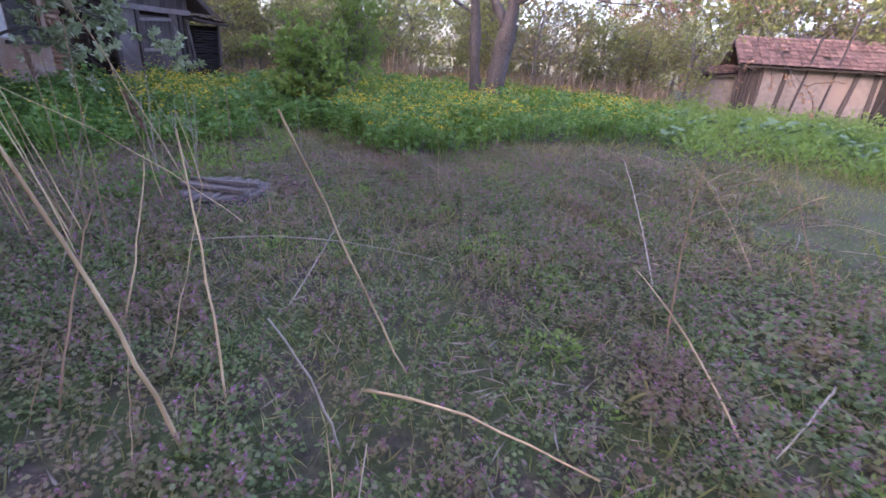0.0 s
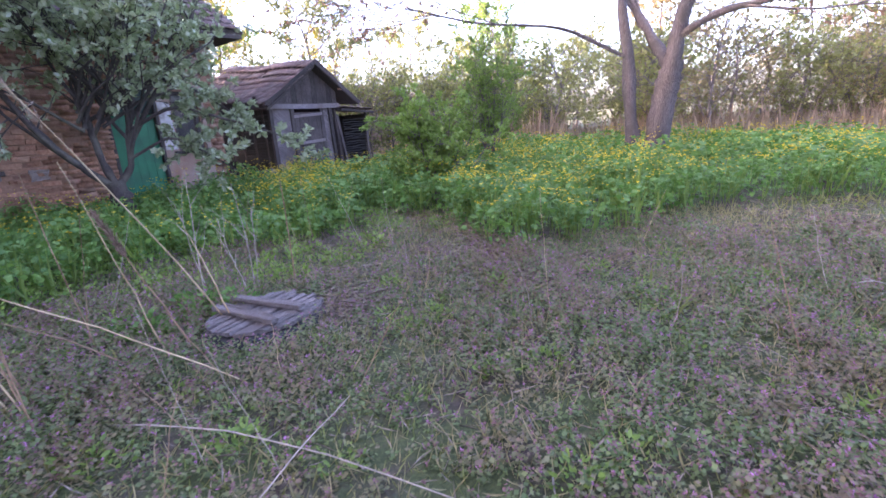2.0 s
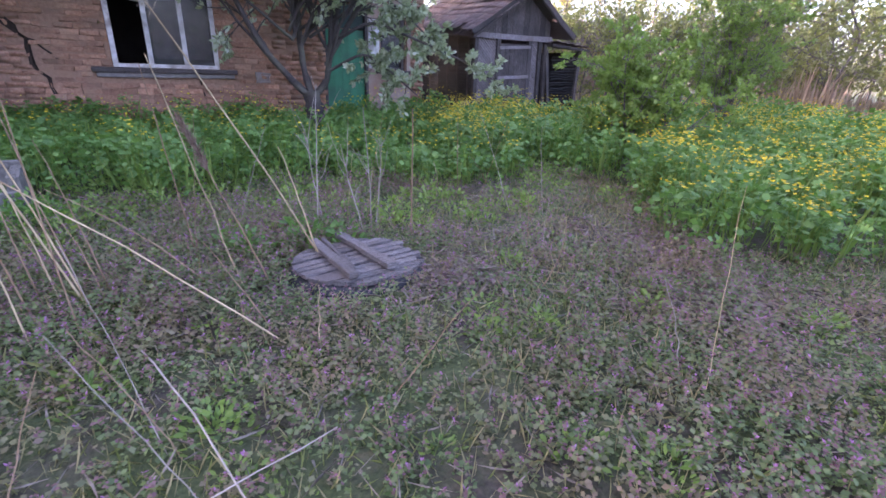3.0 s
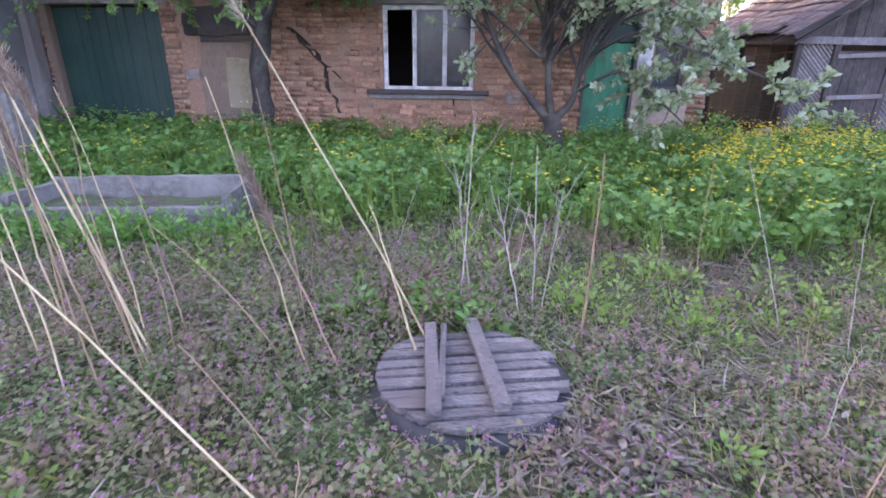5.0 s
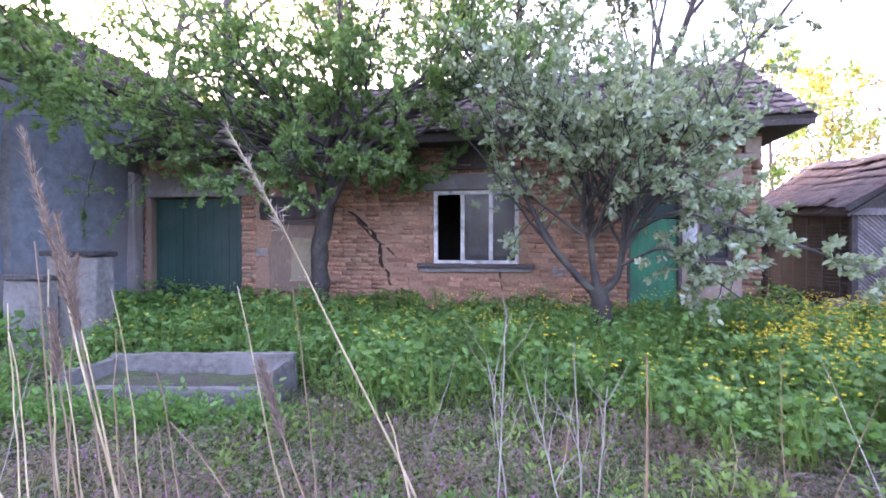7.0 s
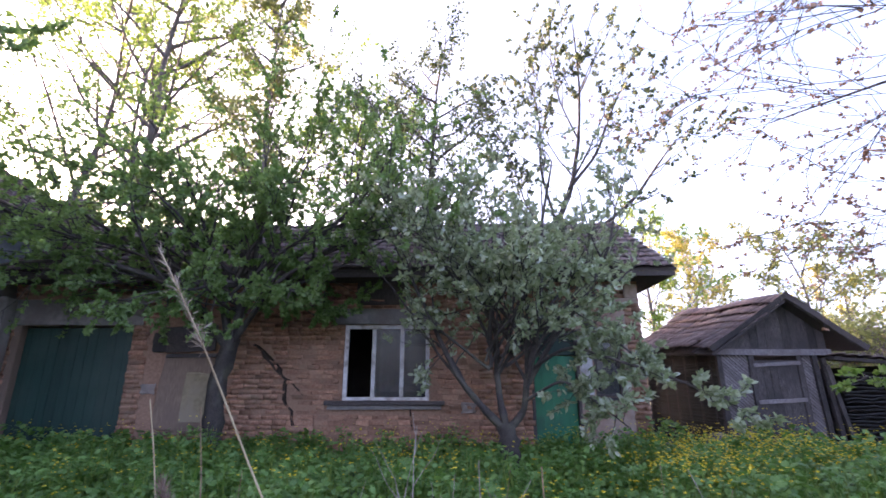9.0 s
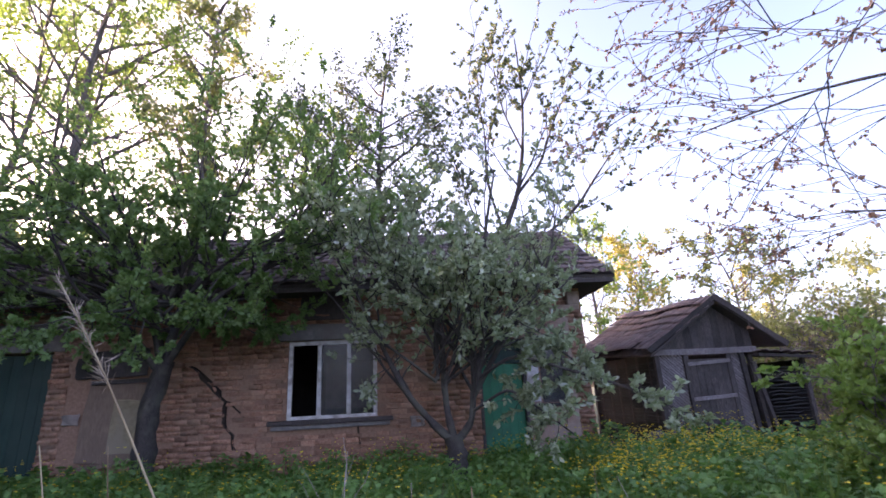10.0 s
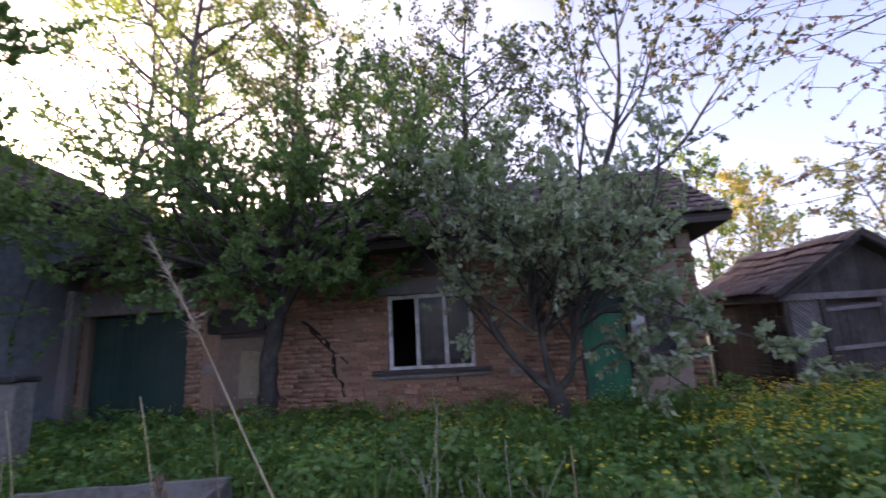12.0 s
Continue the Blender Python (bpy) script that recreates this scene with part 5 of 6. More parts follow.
# tall trees behind the houses and woods all round
def tall_tree(seed, height, bare, leaf_mat, per, size, bark, label, slender=0.3, name="tall_tree", at=(0, 0, 0), rows=(9, 4), group="woods behind the yard", shape=DIAMOND, faces=DIAMOND_F):
    r = np.random.default_rng(seed)
    top = height
    stem = bent([(0, 0, -0.1), (r.normal() * 0.15, r.normal() * 0.15, top * 0.35), (r.normal() * 0.3, r.normal() * 0.3, top * 0.7), (r.normal() * 0.4, r.normal() * 0.4, top)], 0.02 * top * 0.75, 0.02)
    branches = []
    n_ = rows[0] * 2
    for i in range(n_):
        t = bare + (1 - bare) * (i + 0.5) / n_
        p = np.array([np.interp(t * top, stem[0][:, 2], stem[0][:, k_]) for k_ in range(2)] + [t * top])
        a = i * 2.4 + r.normal() * 0.4
        L = top * slender * (1.15 - 0.75 * abs(t - 0.45) * 1.6) * r.uniform(0.7, 1.2)
        branches.append(limb(r, p, (math.cos(a), math.sin(a), r.uniform(0.3, 1.0)), max(L, 0.6), 0.012 * top * 0.4, 0.012, 5, 0.12, 0.05))
    ob = thing(name, *at, label, "tree", group)
    lines, twigs = crown_from(r, branches, [(rows[1], 0.5, 0.6, 0.15, 0.0)], 0.01)
    va, fa = tubes([stem], 6)
    vb, fb = tubes(lines, 3)
    v, f = list(va) + list(vb), list(fa) + [tuple(i + len(va) for i in q) for q in fb]
    part("trunk", mesh_of("trunk", v, f, True), bark, ob)
    a, w, s = leaves_on(r, twigs, per, size, 0.35)
    v, f = scatter(a, w, s, r, shape, faces)
    part("crown", mesh_of("crown", v, f), leaf_mat, ob)
    return ob


behind = [tall_tree(21, 16.0, 0.4, LEAF_OLIVE, 64, 0.17, BARK, "slender tall tree in thin yellow-green leaf", 0.18, at=(-4.7, 6.6, 0), rows=(12, 4)),
          tall_tree(22, 19.0, 0.3, LEAF_FRESH, 80, 0.16, BARK, "tall broad tree in thin yellow-green leaf", 0.32, at=(-9.0, 6.8, 0), rows=(17, 6)),
          tall_tree(23, 12.0, 0.2, LEAF_GREY, 70, 0.13, BARK_DARK, "tall tree with pale grey-green leaves", 0.3, at=(1.3, 6.8, 0), rows=(14, 5)),
          tall_tree(25, 11.5, 0.2, LEAF_FRESH, 66, 0.15, BARK_DARK, "tall leafy tree behind the tiled roof", 0.3, at=(-1.4, 7.6, 0), rows=(14, 5)),
          tall_tree(26, 17.0, 0.2, LEAF_FRESH, 66, 0.17, BARK, "tall leafy tree behind the grey house", 0.34, at=(-12.5, 7.6, 0), rows=(14, 5))]
spread_stems = [bent([(0, 0, -0.1), (0.1, 0, 3.0), (-0.1, 0, 6.0), (0.0, 0, 7.2)], 0.2, 0.14),
                bent([(0.0, 0, 7.0), (0.7, 0.2, 8.6), (1.1, 0.3, 10.6), (1.3, 0.3, 13.0), (1.2, 0.2, 15.6)], 0.12, 0.025),
                bent([(0.5, 0.1, 8.3), (1.6, 0.0, 9.6), (2.4, 0.2, 11.6), (3.2, 0.3, 13.2)], 0.08, 0.02),
                bent([(-0.1, 0, 6.2), (1.2, -0.2, 6.5), (2.6, -0.3, 7.6), (3.8, -0.2, 9.2), (4.6, 0, 10.2)], 0.10, 0.02),
                bent([(-0.05, 0, 6.8), (-0.5, 0.2, 9.0), (-0.4, 0.2, 11.4), (-0.9, 0.1, 13.6)], 0.07, 0.02),
                bent([(0.0, 0, 6.0), (-1.1, 0.2, 7.6), (-1.5, 0.2, 9.4), (-2.3, 0.1, 11.2)], 0.06, 0.02),
                bent([(1.0, 0.2, 10.4), (0.4, 0.3, 12.2), (0.2, 0.3, 14.4)], 0.05, 0.02)]
tree("tall_tree", (5.8, 7.2, 0), "spreading tree behind the roof with sparse grey-green leaves", spread_stems[1:],
     [(9, 0.34, 0.5, 0.13, 0.05), (4, 0.5, 0.6, 0.16, 0.02)], nr, BARK_DARK, LEAF_GREY, 34, 0.15, 4, 0.2, bole=spread_stems[:1], tuft=5, twig_r=0.012, thin=0.5, shape=DIAMOND, faces=DIAMOND_F)
kinds = [tall_tree(31, 10.5, 0.12, LEAF_YELLOW, 46, 0.22, BARK, "tree in yellow-green spring leaf", 0.3, at=(17, 21, 0)),
         tall_tree(32, 11.0, 0.1, LEAF_FRESH, 46, 0.22, BARK, "tree in fresh green leaf", 0.28, at=(13.5, 19, 0)),
         tall_tree(33, 9.5, 0.1, LEAF_OLIVE, 48, 0.21, BARK, "tree in olive-green leaf", 0.34, at=(21, 17, 0)),
         tall_tree(34, 7.0, 0.15, LEAF_BROWN, 24, 0.20, BARK, "sparse tree with brownish young leaves", 0.36, at=(27, -3, 0))]
tr_rng = random.Random(77)
spots = []
for i in range(9):
    spots.append((9 + i * 4.2 + tr_rng.uniform(-1, 1), 16 + tr_rng.uniform(0, 12), tr_rng.choice((0, 1, 2, 0, 2))))
for i in range(14):
    spots.append((26 + tr_rng.uniform(0, 12), -22 + i * 2.6 + tr_rng.uniform(-1, 1), tr_rng.choice((0, 2, 1, 2, 3))))
for i in range(5):
    spots.append((-24 + i * 4 + tr_rng.uniform(-1, 1), 13 + tr_rng.uniform(0, 8), tr_rng.choice((1, 2))))
for i in range(9):
    spots.append((24 + tr_rng.uniform(0, 5), -24 + i * 1.9 + tr_rng.uniform(-0.6, 0.6), tr_rng.choice((2, 3, 1, 3))))
for x, y, kd in spots:
    s = tr_rng.uniform(0.7, 1.05) if y > 10 else tr_rng.uniform(0.42, 0.68)
    ob = copy_thing(kinds[kd], pose(x, y, 0, 0, 0, tr_rng.uniform(0, 360)))
    ob.scale = (s, s, s * tr_rng.uniform(0.85, 1.1))
# unseen tall tree belt added to the west, keeping low sun off the yard
belt = tall_tree(41, 14.0, 0.02, LEAF_OLIVE, 18, 1.5, BARK, "dense tall tree of the belt along the lane", 0.34, at=(-33, 56, 0), rows=(10, 4), group="belt along the lane")
for i in range(28):
    y = 56 - (i % 14 + 1) * 5.6 + tr_rng.uniform(-0.8, 0.8)
    row = i // 14
    ob = copy_thing(belt, pose(-33 - row * 3.6 + tr_rng.uniform(-0.8, 0.8), y - row * 2.6, 0, 0, 0, tr_rng.uniform(0, 360)))
    if row:
        ob.scale = (1.6, 1.6, 0.62)
# undergrowth
shrub = tall_tree(51, 2.6, 0.05, LEAF_OLIVE, 20, 0.12, BARK, "leafy shrub of the thicket", 0.55, name="shrub", at=(14, 3.2, 0), group="thicket")
shrub["category"] = "bush"
shrub2 = tall_tree(52, 2.8, 0.05, LEAF_BROWN, 14, 0.1, BARK, "half-bare brownish shrub of the thicket", 0.55, name="shrub", at=(20, -5, 0), group="thicket")
shrub2["category"] = "bush"
for i in range(54):
    if i >= 42:
        x, y = 21.5 + tr_rng.uniform(0, 3.5), -23 + (i - 42) * 1.1 + tr_rng.uniform(-0.4, 0.4)
    elif i < 30:
        x, y = 16.5 + tr_rng.uniform(0, 8), -12 + i * 0.55 + tr_rng.uniform(-0.4, 0.4)
    else:
        x, y = 11.5 + (i - 30) * 0.9, 3.4 + tr_rng.uniform(-0.8, 1.2)
    s = tr_rng.uniform(0.7, 1.3) * (1.5 if i >= 42 else 1.0)
    copy_thing(tr_rng.choice((shrub, shrub2, shrub, shrub)), pose(x, y, 0, 0, 0, tr_rng.uniform(0, 360))).scale = (s, s, s)

# ---- flower bed, turf and weeds ----
BED = [(-6.5, -0.2), (-6.5, -4.2), (-0.3, -4.4), (0.6, -5.3), (1.6, -4.75), (3.0, -5.2), (3.7, -5.8), (4.3, -5.6), (4.9, -4.9), (5.2, -6.0), (4.6, -7.0), (4.25, -7.7), (4.35, -8.2), (5.2, -8.6), (7.0, -9.1), (7.7, -9.9), (8.2, -11.0), (11.5, -11.8), (16, -10.5), (17, -4), (15, 0.5), (10.6, 0.6), (5.7, 0.6), (5.5, -0.15)]


def inside(x, y, poly):
    hit = np.zeros(len(x), bool)
    for (x0, y0), (x1, y1) in zip(poly, poly[1:] + poly[:1]):
        cross = (y0 > y) != (y1 > y)
        with np.errstate(divide="ignore", invalid="ignore"):
            hit ^= cross & (x < (x1 - x0) * (y - y0) / (y1 - y0) + x0)
    return hit


def humps(x, y, f, s):
    return np.sin(x * f + s) * np.sin(y * f * 1.3 + 2 * s) + 0.6 * np.sin(x * f * 2.1 - y * f * 1.7 + s * 3)


def stuff(name, v, f, mat_, label, category):
    return tagged(part(name, mesh_of(name, v, f), mat_), label, category, kind="stuff")


# a lobed leaf: two pairs of side lobes and an end lobe, 1 long along y
LOBED = np.array([(0, 0.08, 0), (0, 0.36, 0.03), (0, 0.62, 0.02), (-0.30, 0.06, -0.03), (-0.27, 0.27, 0.02), (0.30, 0.06, -0.03), (0.27, 0.27, 0.02),
                  (-0.45, 0.38, -0.04), (-0.28, 0.60, 0.02), (0.45, 0.38, -0.04), (0.28, 0.60, 0.02), (-0.26, 0.76, 0.0), (0, 1.0, -0.1), (0.26, 0.76, 0.0)])
LOBED_F = np.array([(0, 1, 4, 3), (0, 5, 6, 1), (1, 2, 8, 7), (1, 9, 10, 2), (2, 13, 12, 11)])


def lying(at, way, size, r, shape, faces, wide=1.0, roll=0.45):
    """Leaves that face upwards, rolled a little about their own axis."""
    y = way / (np.linalg.norm(way, axis=1)[:, None] + 1e-9)
    up = np.array((0, 0, 1.0)) + r.normal(size=y.shape) * roll
    x = np.cross(y, up)
    x /= np.linalg.norm(x, axis=1)[:, None] + 1e-9
    z = np.cross(x, y)
    p = shape[None] * np.array((wide, 1, 1))
    v = at[:, None] + size[:, None, None] * (p[..., 0:1] * x[:, None] + p[..., 1:2] * y[:, None] + p[..., 2:3] * z[:, None])
    f = faces[None] + (np.arange(len(at)) * len(shape))[:, None, None]
    return v.reshape(-1, 3), f.reshape(-1, faces.shape[1])


def bed_height(x, y):
    return np.where(x > 3.9, 0.52, 0.45) + 0.08 * humps(x, y, 1.1, 0.7) + 0.07 * humps(x, y, 3.4, 1.3)


def bed_spots(r, n_):
    x, y = r.uniform(-6.5, 17, n_), r.uniform(-12, 0.6, n_)
    jx, jy = x + 0.18 * humps(x, y, 3.1, 0.5), y + 0.18 * humps(x, y, 2.7, 1.9)
    ok = inside(jx, jy, BED) & (y < -0.12) & (r.uniform(size=n_) < np.where(x < 8, 1.0, 0.55)) & ~((abs(x + 4.4) < 0.8) & (abs(y + 3.55) < 0.5)) & ~((x > 7) & (y > 0.5))
    return x[ok], y[ok]


def bed_plants():
    r = np.random.default_rng(3)
    # low undergrowth of small leaves
    x, y = bed_spots(r, 8000)
    h = np.clip(bed_height(x, y) * 0.72 + r.normal(size=len(x)) * 0.05, 0.12, 0.55)
    per = 16
    at = np.repeat(np.stack([x, y, np.zeros(len(x))], 1), per, 0)
    t = r.uniform(0.08, 1.0, len(at)) ** 0.8
    a = r.uniform(0, 2 * np.pi, len(at))
    rad = (0.05 + 0.13 * (1 - 0.5 * t)) * r.uniform(0.3, 1.2, len(at))
    pos = at + np.stack([np.cos(a) * rad, np.sin(a) * rad, np.repeat(h, per) * t], 1)
    way = np.stack([np.cos(a), np.sin(a), r.normal(size=len(at)) * 0.35 + 0.1], 1)
    v, f = scatter(pos, way, r.uniform(0.03, 0.075, len(at)), r, DIAMOND, DIAMOND_F, 1.3)
    stuff("celandine_undergrowth", v, f, LEAF_BED, "dense green undergrowth of the flower bed", "plants")
    # leafy clumps: stems that carry lobed leaves in storeys
    x, y = bed_spots(r, 6800)
    edge = ~inside(x, y - 0.45, BED) | ~inside(x - 0.35, y, BED)
    h = np.clip(bed_height(x, y) * np.where(edge, 0.9, 1.0) * r.uniform(0.72, 1.22, len(x)), 0.2, 0.75)
    wide = r.uniform(0.12, 0.21, len(x))
    near = np.hypot(x - 2.5, y + 7.0) < 7.2
    for who, per, shape, faces, s0, name in ((near, 26, LOBED, LOBED_F, 0.068, "celandine_leaves"), (~near, 18, DIAMOND, DIAMOND_F, 0.10, "distant_celandine_leaves")):
        k_ = int(who.sum())
        at = np.repeat(np.stack([x[who], y[who], np.zeros(k_)], 1), per, 0)
        hh, ww = np.repeat(h[who], per), np.repeat(wide[who], per)
        t = r.uniform(0.25, 1.0, len(at)) ** 0.6
        a = r.uniform(0, 2 * np.pi, len(at))
        dome = np.sqrt(np.clip(1.15 - t ** 2, 0.1, 1))
        rad = ww * dome * r.uniform(0.2, 1.1, len(at))
        pos = at + np.stack([np.cos(a) * rad, np.sin(a) * rad, hh * t], 1)
        way = np.stack([np.cos(a), np.sin(a), r.normal(size=len(at)) * 0.3 + 0.15 + 0.5 * (t - 0.6)], 1)
        v, f = lying(pos, way, s0 * r.uniform(0.6, 1.35, len(at)), r, shape, faces, 1.05 if k_ and shape is LOBED else 1.5)
        stuff(name, v, f, LEAF_BED, "thick bed of lush green celandine in leafy clumps", "plants")
    sx = np.repeat(np.stack([x, y, np.zeros(len(x))], 1)[near], 4, 0) + r.normal(size=(4 * int(near.sum()), 3)) * (0.04, 0.04, 0)
    v, f = scatter(sx, np.stack([r.normal(size=len(sx)) * 0.18, r.normal(size=len(sx)) * 0.18, np.ones(len(sx))], 1), np.repeat(h[near], 4) * r.uniform(0.8, 1.1, len(sx)), r, DIAMOND, DIAMOND_F, 0.022)
    stuff("celandine_stems", v, f, LEAF_SEEDLING, "thin pale green stems of the celandine", "plants")
    # flowers in loose heads over the leaves, thickest where the bed lies open
    want = np.where(x > 4.0, 5.6, np.where((x > 0.8) & (y > -3.8), 2.8, 1.2)) * np.clip(0.8 + 0.9 * humps(x, y, 0.9, 2.2), 0.06, 2.0)
    cnt = r.poisson(want)
    fx, fy, fh, fw = np.repeat(x, cnt), np.repeat(y, cnt), np.repeat(h, cnt), np.repeat(wide, cnt)
    m_ = len(fx)
    fc = np.stack([fx + r.normal(size=m_) * fw * 0.6, fy + r.normal(size=m_) * fw * 0.6, fh * r.uniform(0.98, 1.2, m_) + 0.04], 1)
    pos = np.repeat(fc, 4, 0)
    a = np.tile(np.arange(4) * np.pi / 2, m_) + np.repeat(r.uniform(0, 6, m_), 4)
    way = np.stack([np.cos(a), np.sin(a), np.full(len(a), 0.4)], 1) + np.repeat(r.normal(size=(m_, 3)) * 0.4, 4, 0)
    v, f = lying(pos, way, np.repeat(r.uniform(0.015, 0.024, m_), 4), r, DIAMOND, DIAMOND_F, 1.3)
    stuff("celandine_flowers", v, f, PETAL, "scattered bright yellow celandine flowers", "flowers")


bed_plants()


def open_turf(x, y, gap=0.42):
    bed = inside(x, y, BED) & inside(x, y - 0.35, BED) & inside(x - 0.3, y, BED)
    return ~bed & ~((abs(x + 1.44) < 1.3) & (abs(y + 5.2 - (x + 1.44) * 0.19) < 0.5)) & (np.hypot(x - 1.94, y + 7.15) > gap)


def turf():
    r = np.random.default_rng(4)
    n_ = 62000
    x, y = r.uniform(-6, 8, n_), r.uniform(-15, -4.2, n_)
    ok = open_turf(x, y, 0.40) & (r.uniform(size=n_) < 0.7 + 0.35 * humps(x, y, 1.5, 0.3))
    x, y = x[ok], y[ok]
    k_ = len(x)
    way = np.stack([r.normal(size=k_) * 0.6, r.normal(size=k_) * 0.6, np.ones(k_)], 1)
    v, f = scatter(np.stack([x, y, np.full(k_, -0.02)], 1), way, r.uniform(0.04, 0.13, k_), r, DIAMOND, DIAMOND_F, 0.09)
    far_x, far_y = r.uniform(-15, 17.5, 34000), r.uniform(-19, -3.4, 34000)
    rim = np.hypot(np.maximum(abs(far_x - 1.2) - 5.2, 0), np.maximum(abs(far_y + 9.2) - 4.2, 0))
    ok = ~inside(far_x, far_y, BED) & (rim + 0.5 * humps(far_x, far_y, 1.3, 0.8) > 0.6) & ~((far_x < -5.5) & (far_y > -4.4))
    far_at = np.stack([far_x, far_y, np.full(len(far_x), -0.02)], 1)[ok]
    v2, f2 = scatter(far_at, r.normal(size=far_at.shape) * (0.6, 0.6, 0.1) + (0, 0, 1), r.uniform(0.1, 0.28, len(far_at)), r, DIAMOND, DIAMOND_F, 0.12)
    v, f = np.concatenate([v, v2]), np.concatenate([f, f2 + len(v)])
    stuff("grass_blades", v, f, BLADE, "thin short grass, partly straw-coloured", "grass")
    # straw-coloured grass in the drier half
    n_ = 40000
    x, y = r.uniform(-2.5, 7, n_), r.uniform(-13, -5, n_)
    ok = open_turf(x, y) & (0.55 * humps(x, y, 1.2, 2.9) + 0.12 * x + 0.35 > r.uniform(0, 1.6, n_))
    x, y = x[ok], y[ok]
    k_ = len(x)
    way = np.stack([r.normal(size=k_) * 0.7, r.normal(size=k_) * 0.7, np.ones(k_)], 1)
    v, f = scatter(np.stack([x, y, np.full(k_, -0.01)], 1), way, r.uniform(0.04, 0.16, k_), r, DIAMOND, DIAMOND_F, 0.05)
    stuff("straw_grass", v, f, STRAW_BLADE, "dry yellowish grass", "grass")
    # dead-nettles: whorls of drooping leaves up a short stem, dusky tops with pink flowers
    n_ = 98000
    x, y = r.uniform(-4.5, 7.0, n_), r.uniform(-13, -4.6, n_)
    near = (abs(x - 2.0) < 3.3) & (y > -11.2)
    rim = np.minimum(np.minimum(x + 4.5, 7.0 - x), y + 13.0) + 0.6 * humps(x, y, 1.2, 0.6)
    patch = humps(x, y, 0.8, 1.1) + 0.7 * humps(x, y, 2.6, 0.4) + 0.5 * humps(x, y, 6.1, 1.7)
    ok = open_turf(x, y) & (r.uniform(size=n_) < np.clip(0.5 + 0.24 * patch, 0.22, 0.9) * np.where(near, 1.0, 0.4) * np.clip(rim, 0, 1))
    x, y, near, patch = x[ok], y[ok], near[ok], patch[ok]
    k_ = len(x)
    h = r.uniform(0.05, 0.15, k_) * np.clip(1.0 + 0.25 * patch, 0.6, 1.5)
    big = np.where(near, 1.0, 1.5)
    lean = r.normal(size=(k_, 2)) * 0.18
    per = 8
    lev = np.tile(np.repeat(np.arange(4), 2), k_)
    t = 0.15 + 0.24 * lev + r.uniform(-0.05, 0.05, k_ * per)
    hh = np.repeat(h, per) * t
    a = np.repeat(r.uniform(0, 6.3, k_), per) + lev * 1.57 + np.tile(np.array((0, np.pi) * 4), k_) + r.normal(size=k_ * per) * 0.3
    pos = np.repeat(np.stack([x, y, np.zeros(k_)], 1), per, 0) + np.stack([np.repeat(lean[:, 0], per) * hh + np.cos(a) * 0.006, np.repeat(lean[:, 1], per) * hh + np.sin(a) * 0.006, hh], 1)
    way = np.stack([np.cos(a), np.sin(a), r.normal(size=len(a)) * 0.3 + 0.1 - 0.25 * (lev == 3)], 1)
    v, f = lying(pos, way, r.uniform(0.015, 0.031, len(a)) * np.repeat(big, per), r, DIAMOND, DIAMOND_F, 1.1, 0.5)
    stuff("dead_nettle_leaves", v, f, NETTLE, "low dull-green dead-nettle carpet", "plants")
    keep = r.uniform(size=k_) < 0.6
    per = 5
    kt = int(keep.sum())
    a = r.uniform(0, 2 * np.pi, kt * per)
    up = np.tile(np.linspace(0.8, 1.12, per), kt)
    hh = np.repeat(h[keep], per) * up
    pos = np.repeat(np.stack([x[keep], y[keep], np.zeros(kt)], 1), per, 0) + np.stack([np.repeat(lean[keep, 0], per) * hh, np.repeat(lean[keep, 1], per) * hh, hh], 1)
    way = np.stack([np.cos(a), np.sin(a), r.normal(size=len(a)) * 0.2 - 0.15], 1)
    v, f = lying(pos, way, r.uniform(0.010, 0.019, len(a)) * np.repeat(big[keep], per), r, DIAMOND, DIAMOND_F, 1.15, 0.4)
    stuff("dead_nettle_tops", v, f, PURPLE, "dusky purple dead-nettle tops", "flowers")
    pick = r.uniform(size=kt) < 0.42
    pos = np.repeat(pos.reshape(kt, per, 3)[pick][:, 3], 3, 0)
    pos[:, 2] += r.uniform(-0.008, 0.008, len(pos))
    a = r.uniform(0, 2 * np.pi, len(pos))
    v, f = scatter(pos, np.stack([np.cos(a), np.sin(a), np.full(len(a), 0.7)], 1), r.uniform(0.012, 0.018, len(a)), r, DIAMOND, DIAMOND_F, 0.6)
    stuff("dead_nettle_flowers", v, f, PINK, "tiny mauve-pink dead-nettle flowers", "flowers")
    # dry litter, heaped in places
    n_ = 20000
    x, y = r.uniform(-5, 8, n_), r.uniform(-13, -4.5, n_)
    for a, b, cx, cy, sx, sy in ((0, 1500, 3.75, -8.4, 0.3, 0.2), (1500, 3300, 4.1, -7.5, 0.35, 0.3), (3300, 4300, 2.42, -7.5, 0.22, 0.16), (4300, 5600, 2.6, -11.0, 0.9, 0.5), (5600, 5900, 0.6, -10.25, 0.4, 0.35),
                                 (6800, 8400, 6.4, -10.4, 0.7, 0.5), (8400, 9600, 3.0, -7.1, 0.5, 0.3), (9600, 10300, 0.7, -6.9, 0.5, 0.3), (10300, 11300, 3.7, -5.8, 0.4, 0.25)):
        x[a:b], y[a:b] = cx + r.normal(size=b - a) * sx, cy + r.normal(size=b - a) * sy
    ok = open_turf(x, y)
    x, y = x[ok], y[ok]
    at = np.stack([x, y, r.uniform(0.015, 0.06, len(x))], 1)
    a = r.uniform(0, 2 * np.pi, len(x))
    way = np.stack([np.cos(a), np.sin(a), r.normal(size=len(x)) * 0.14], 1)
    v, f = scatter(at, way, r.uniform(0.04, 0.2, len(x)), r, DIAMOND, DIAMOND_F, 0.032)
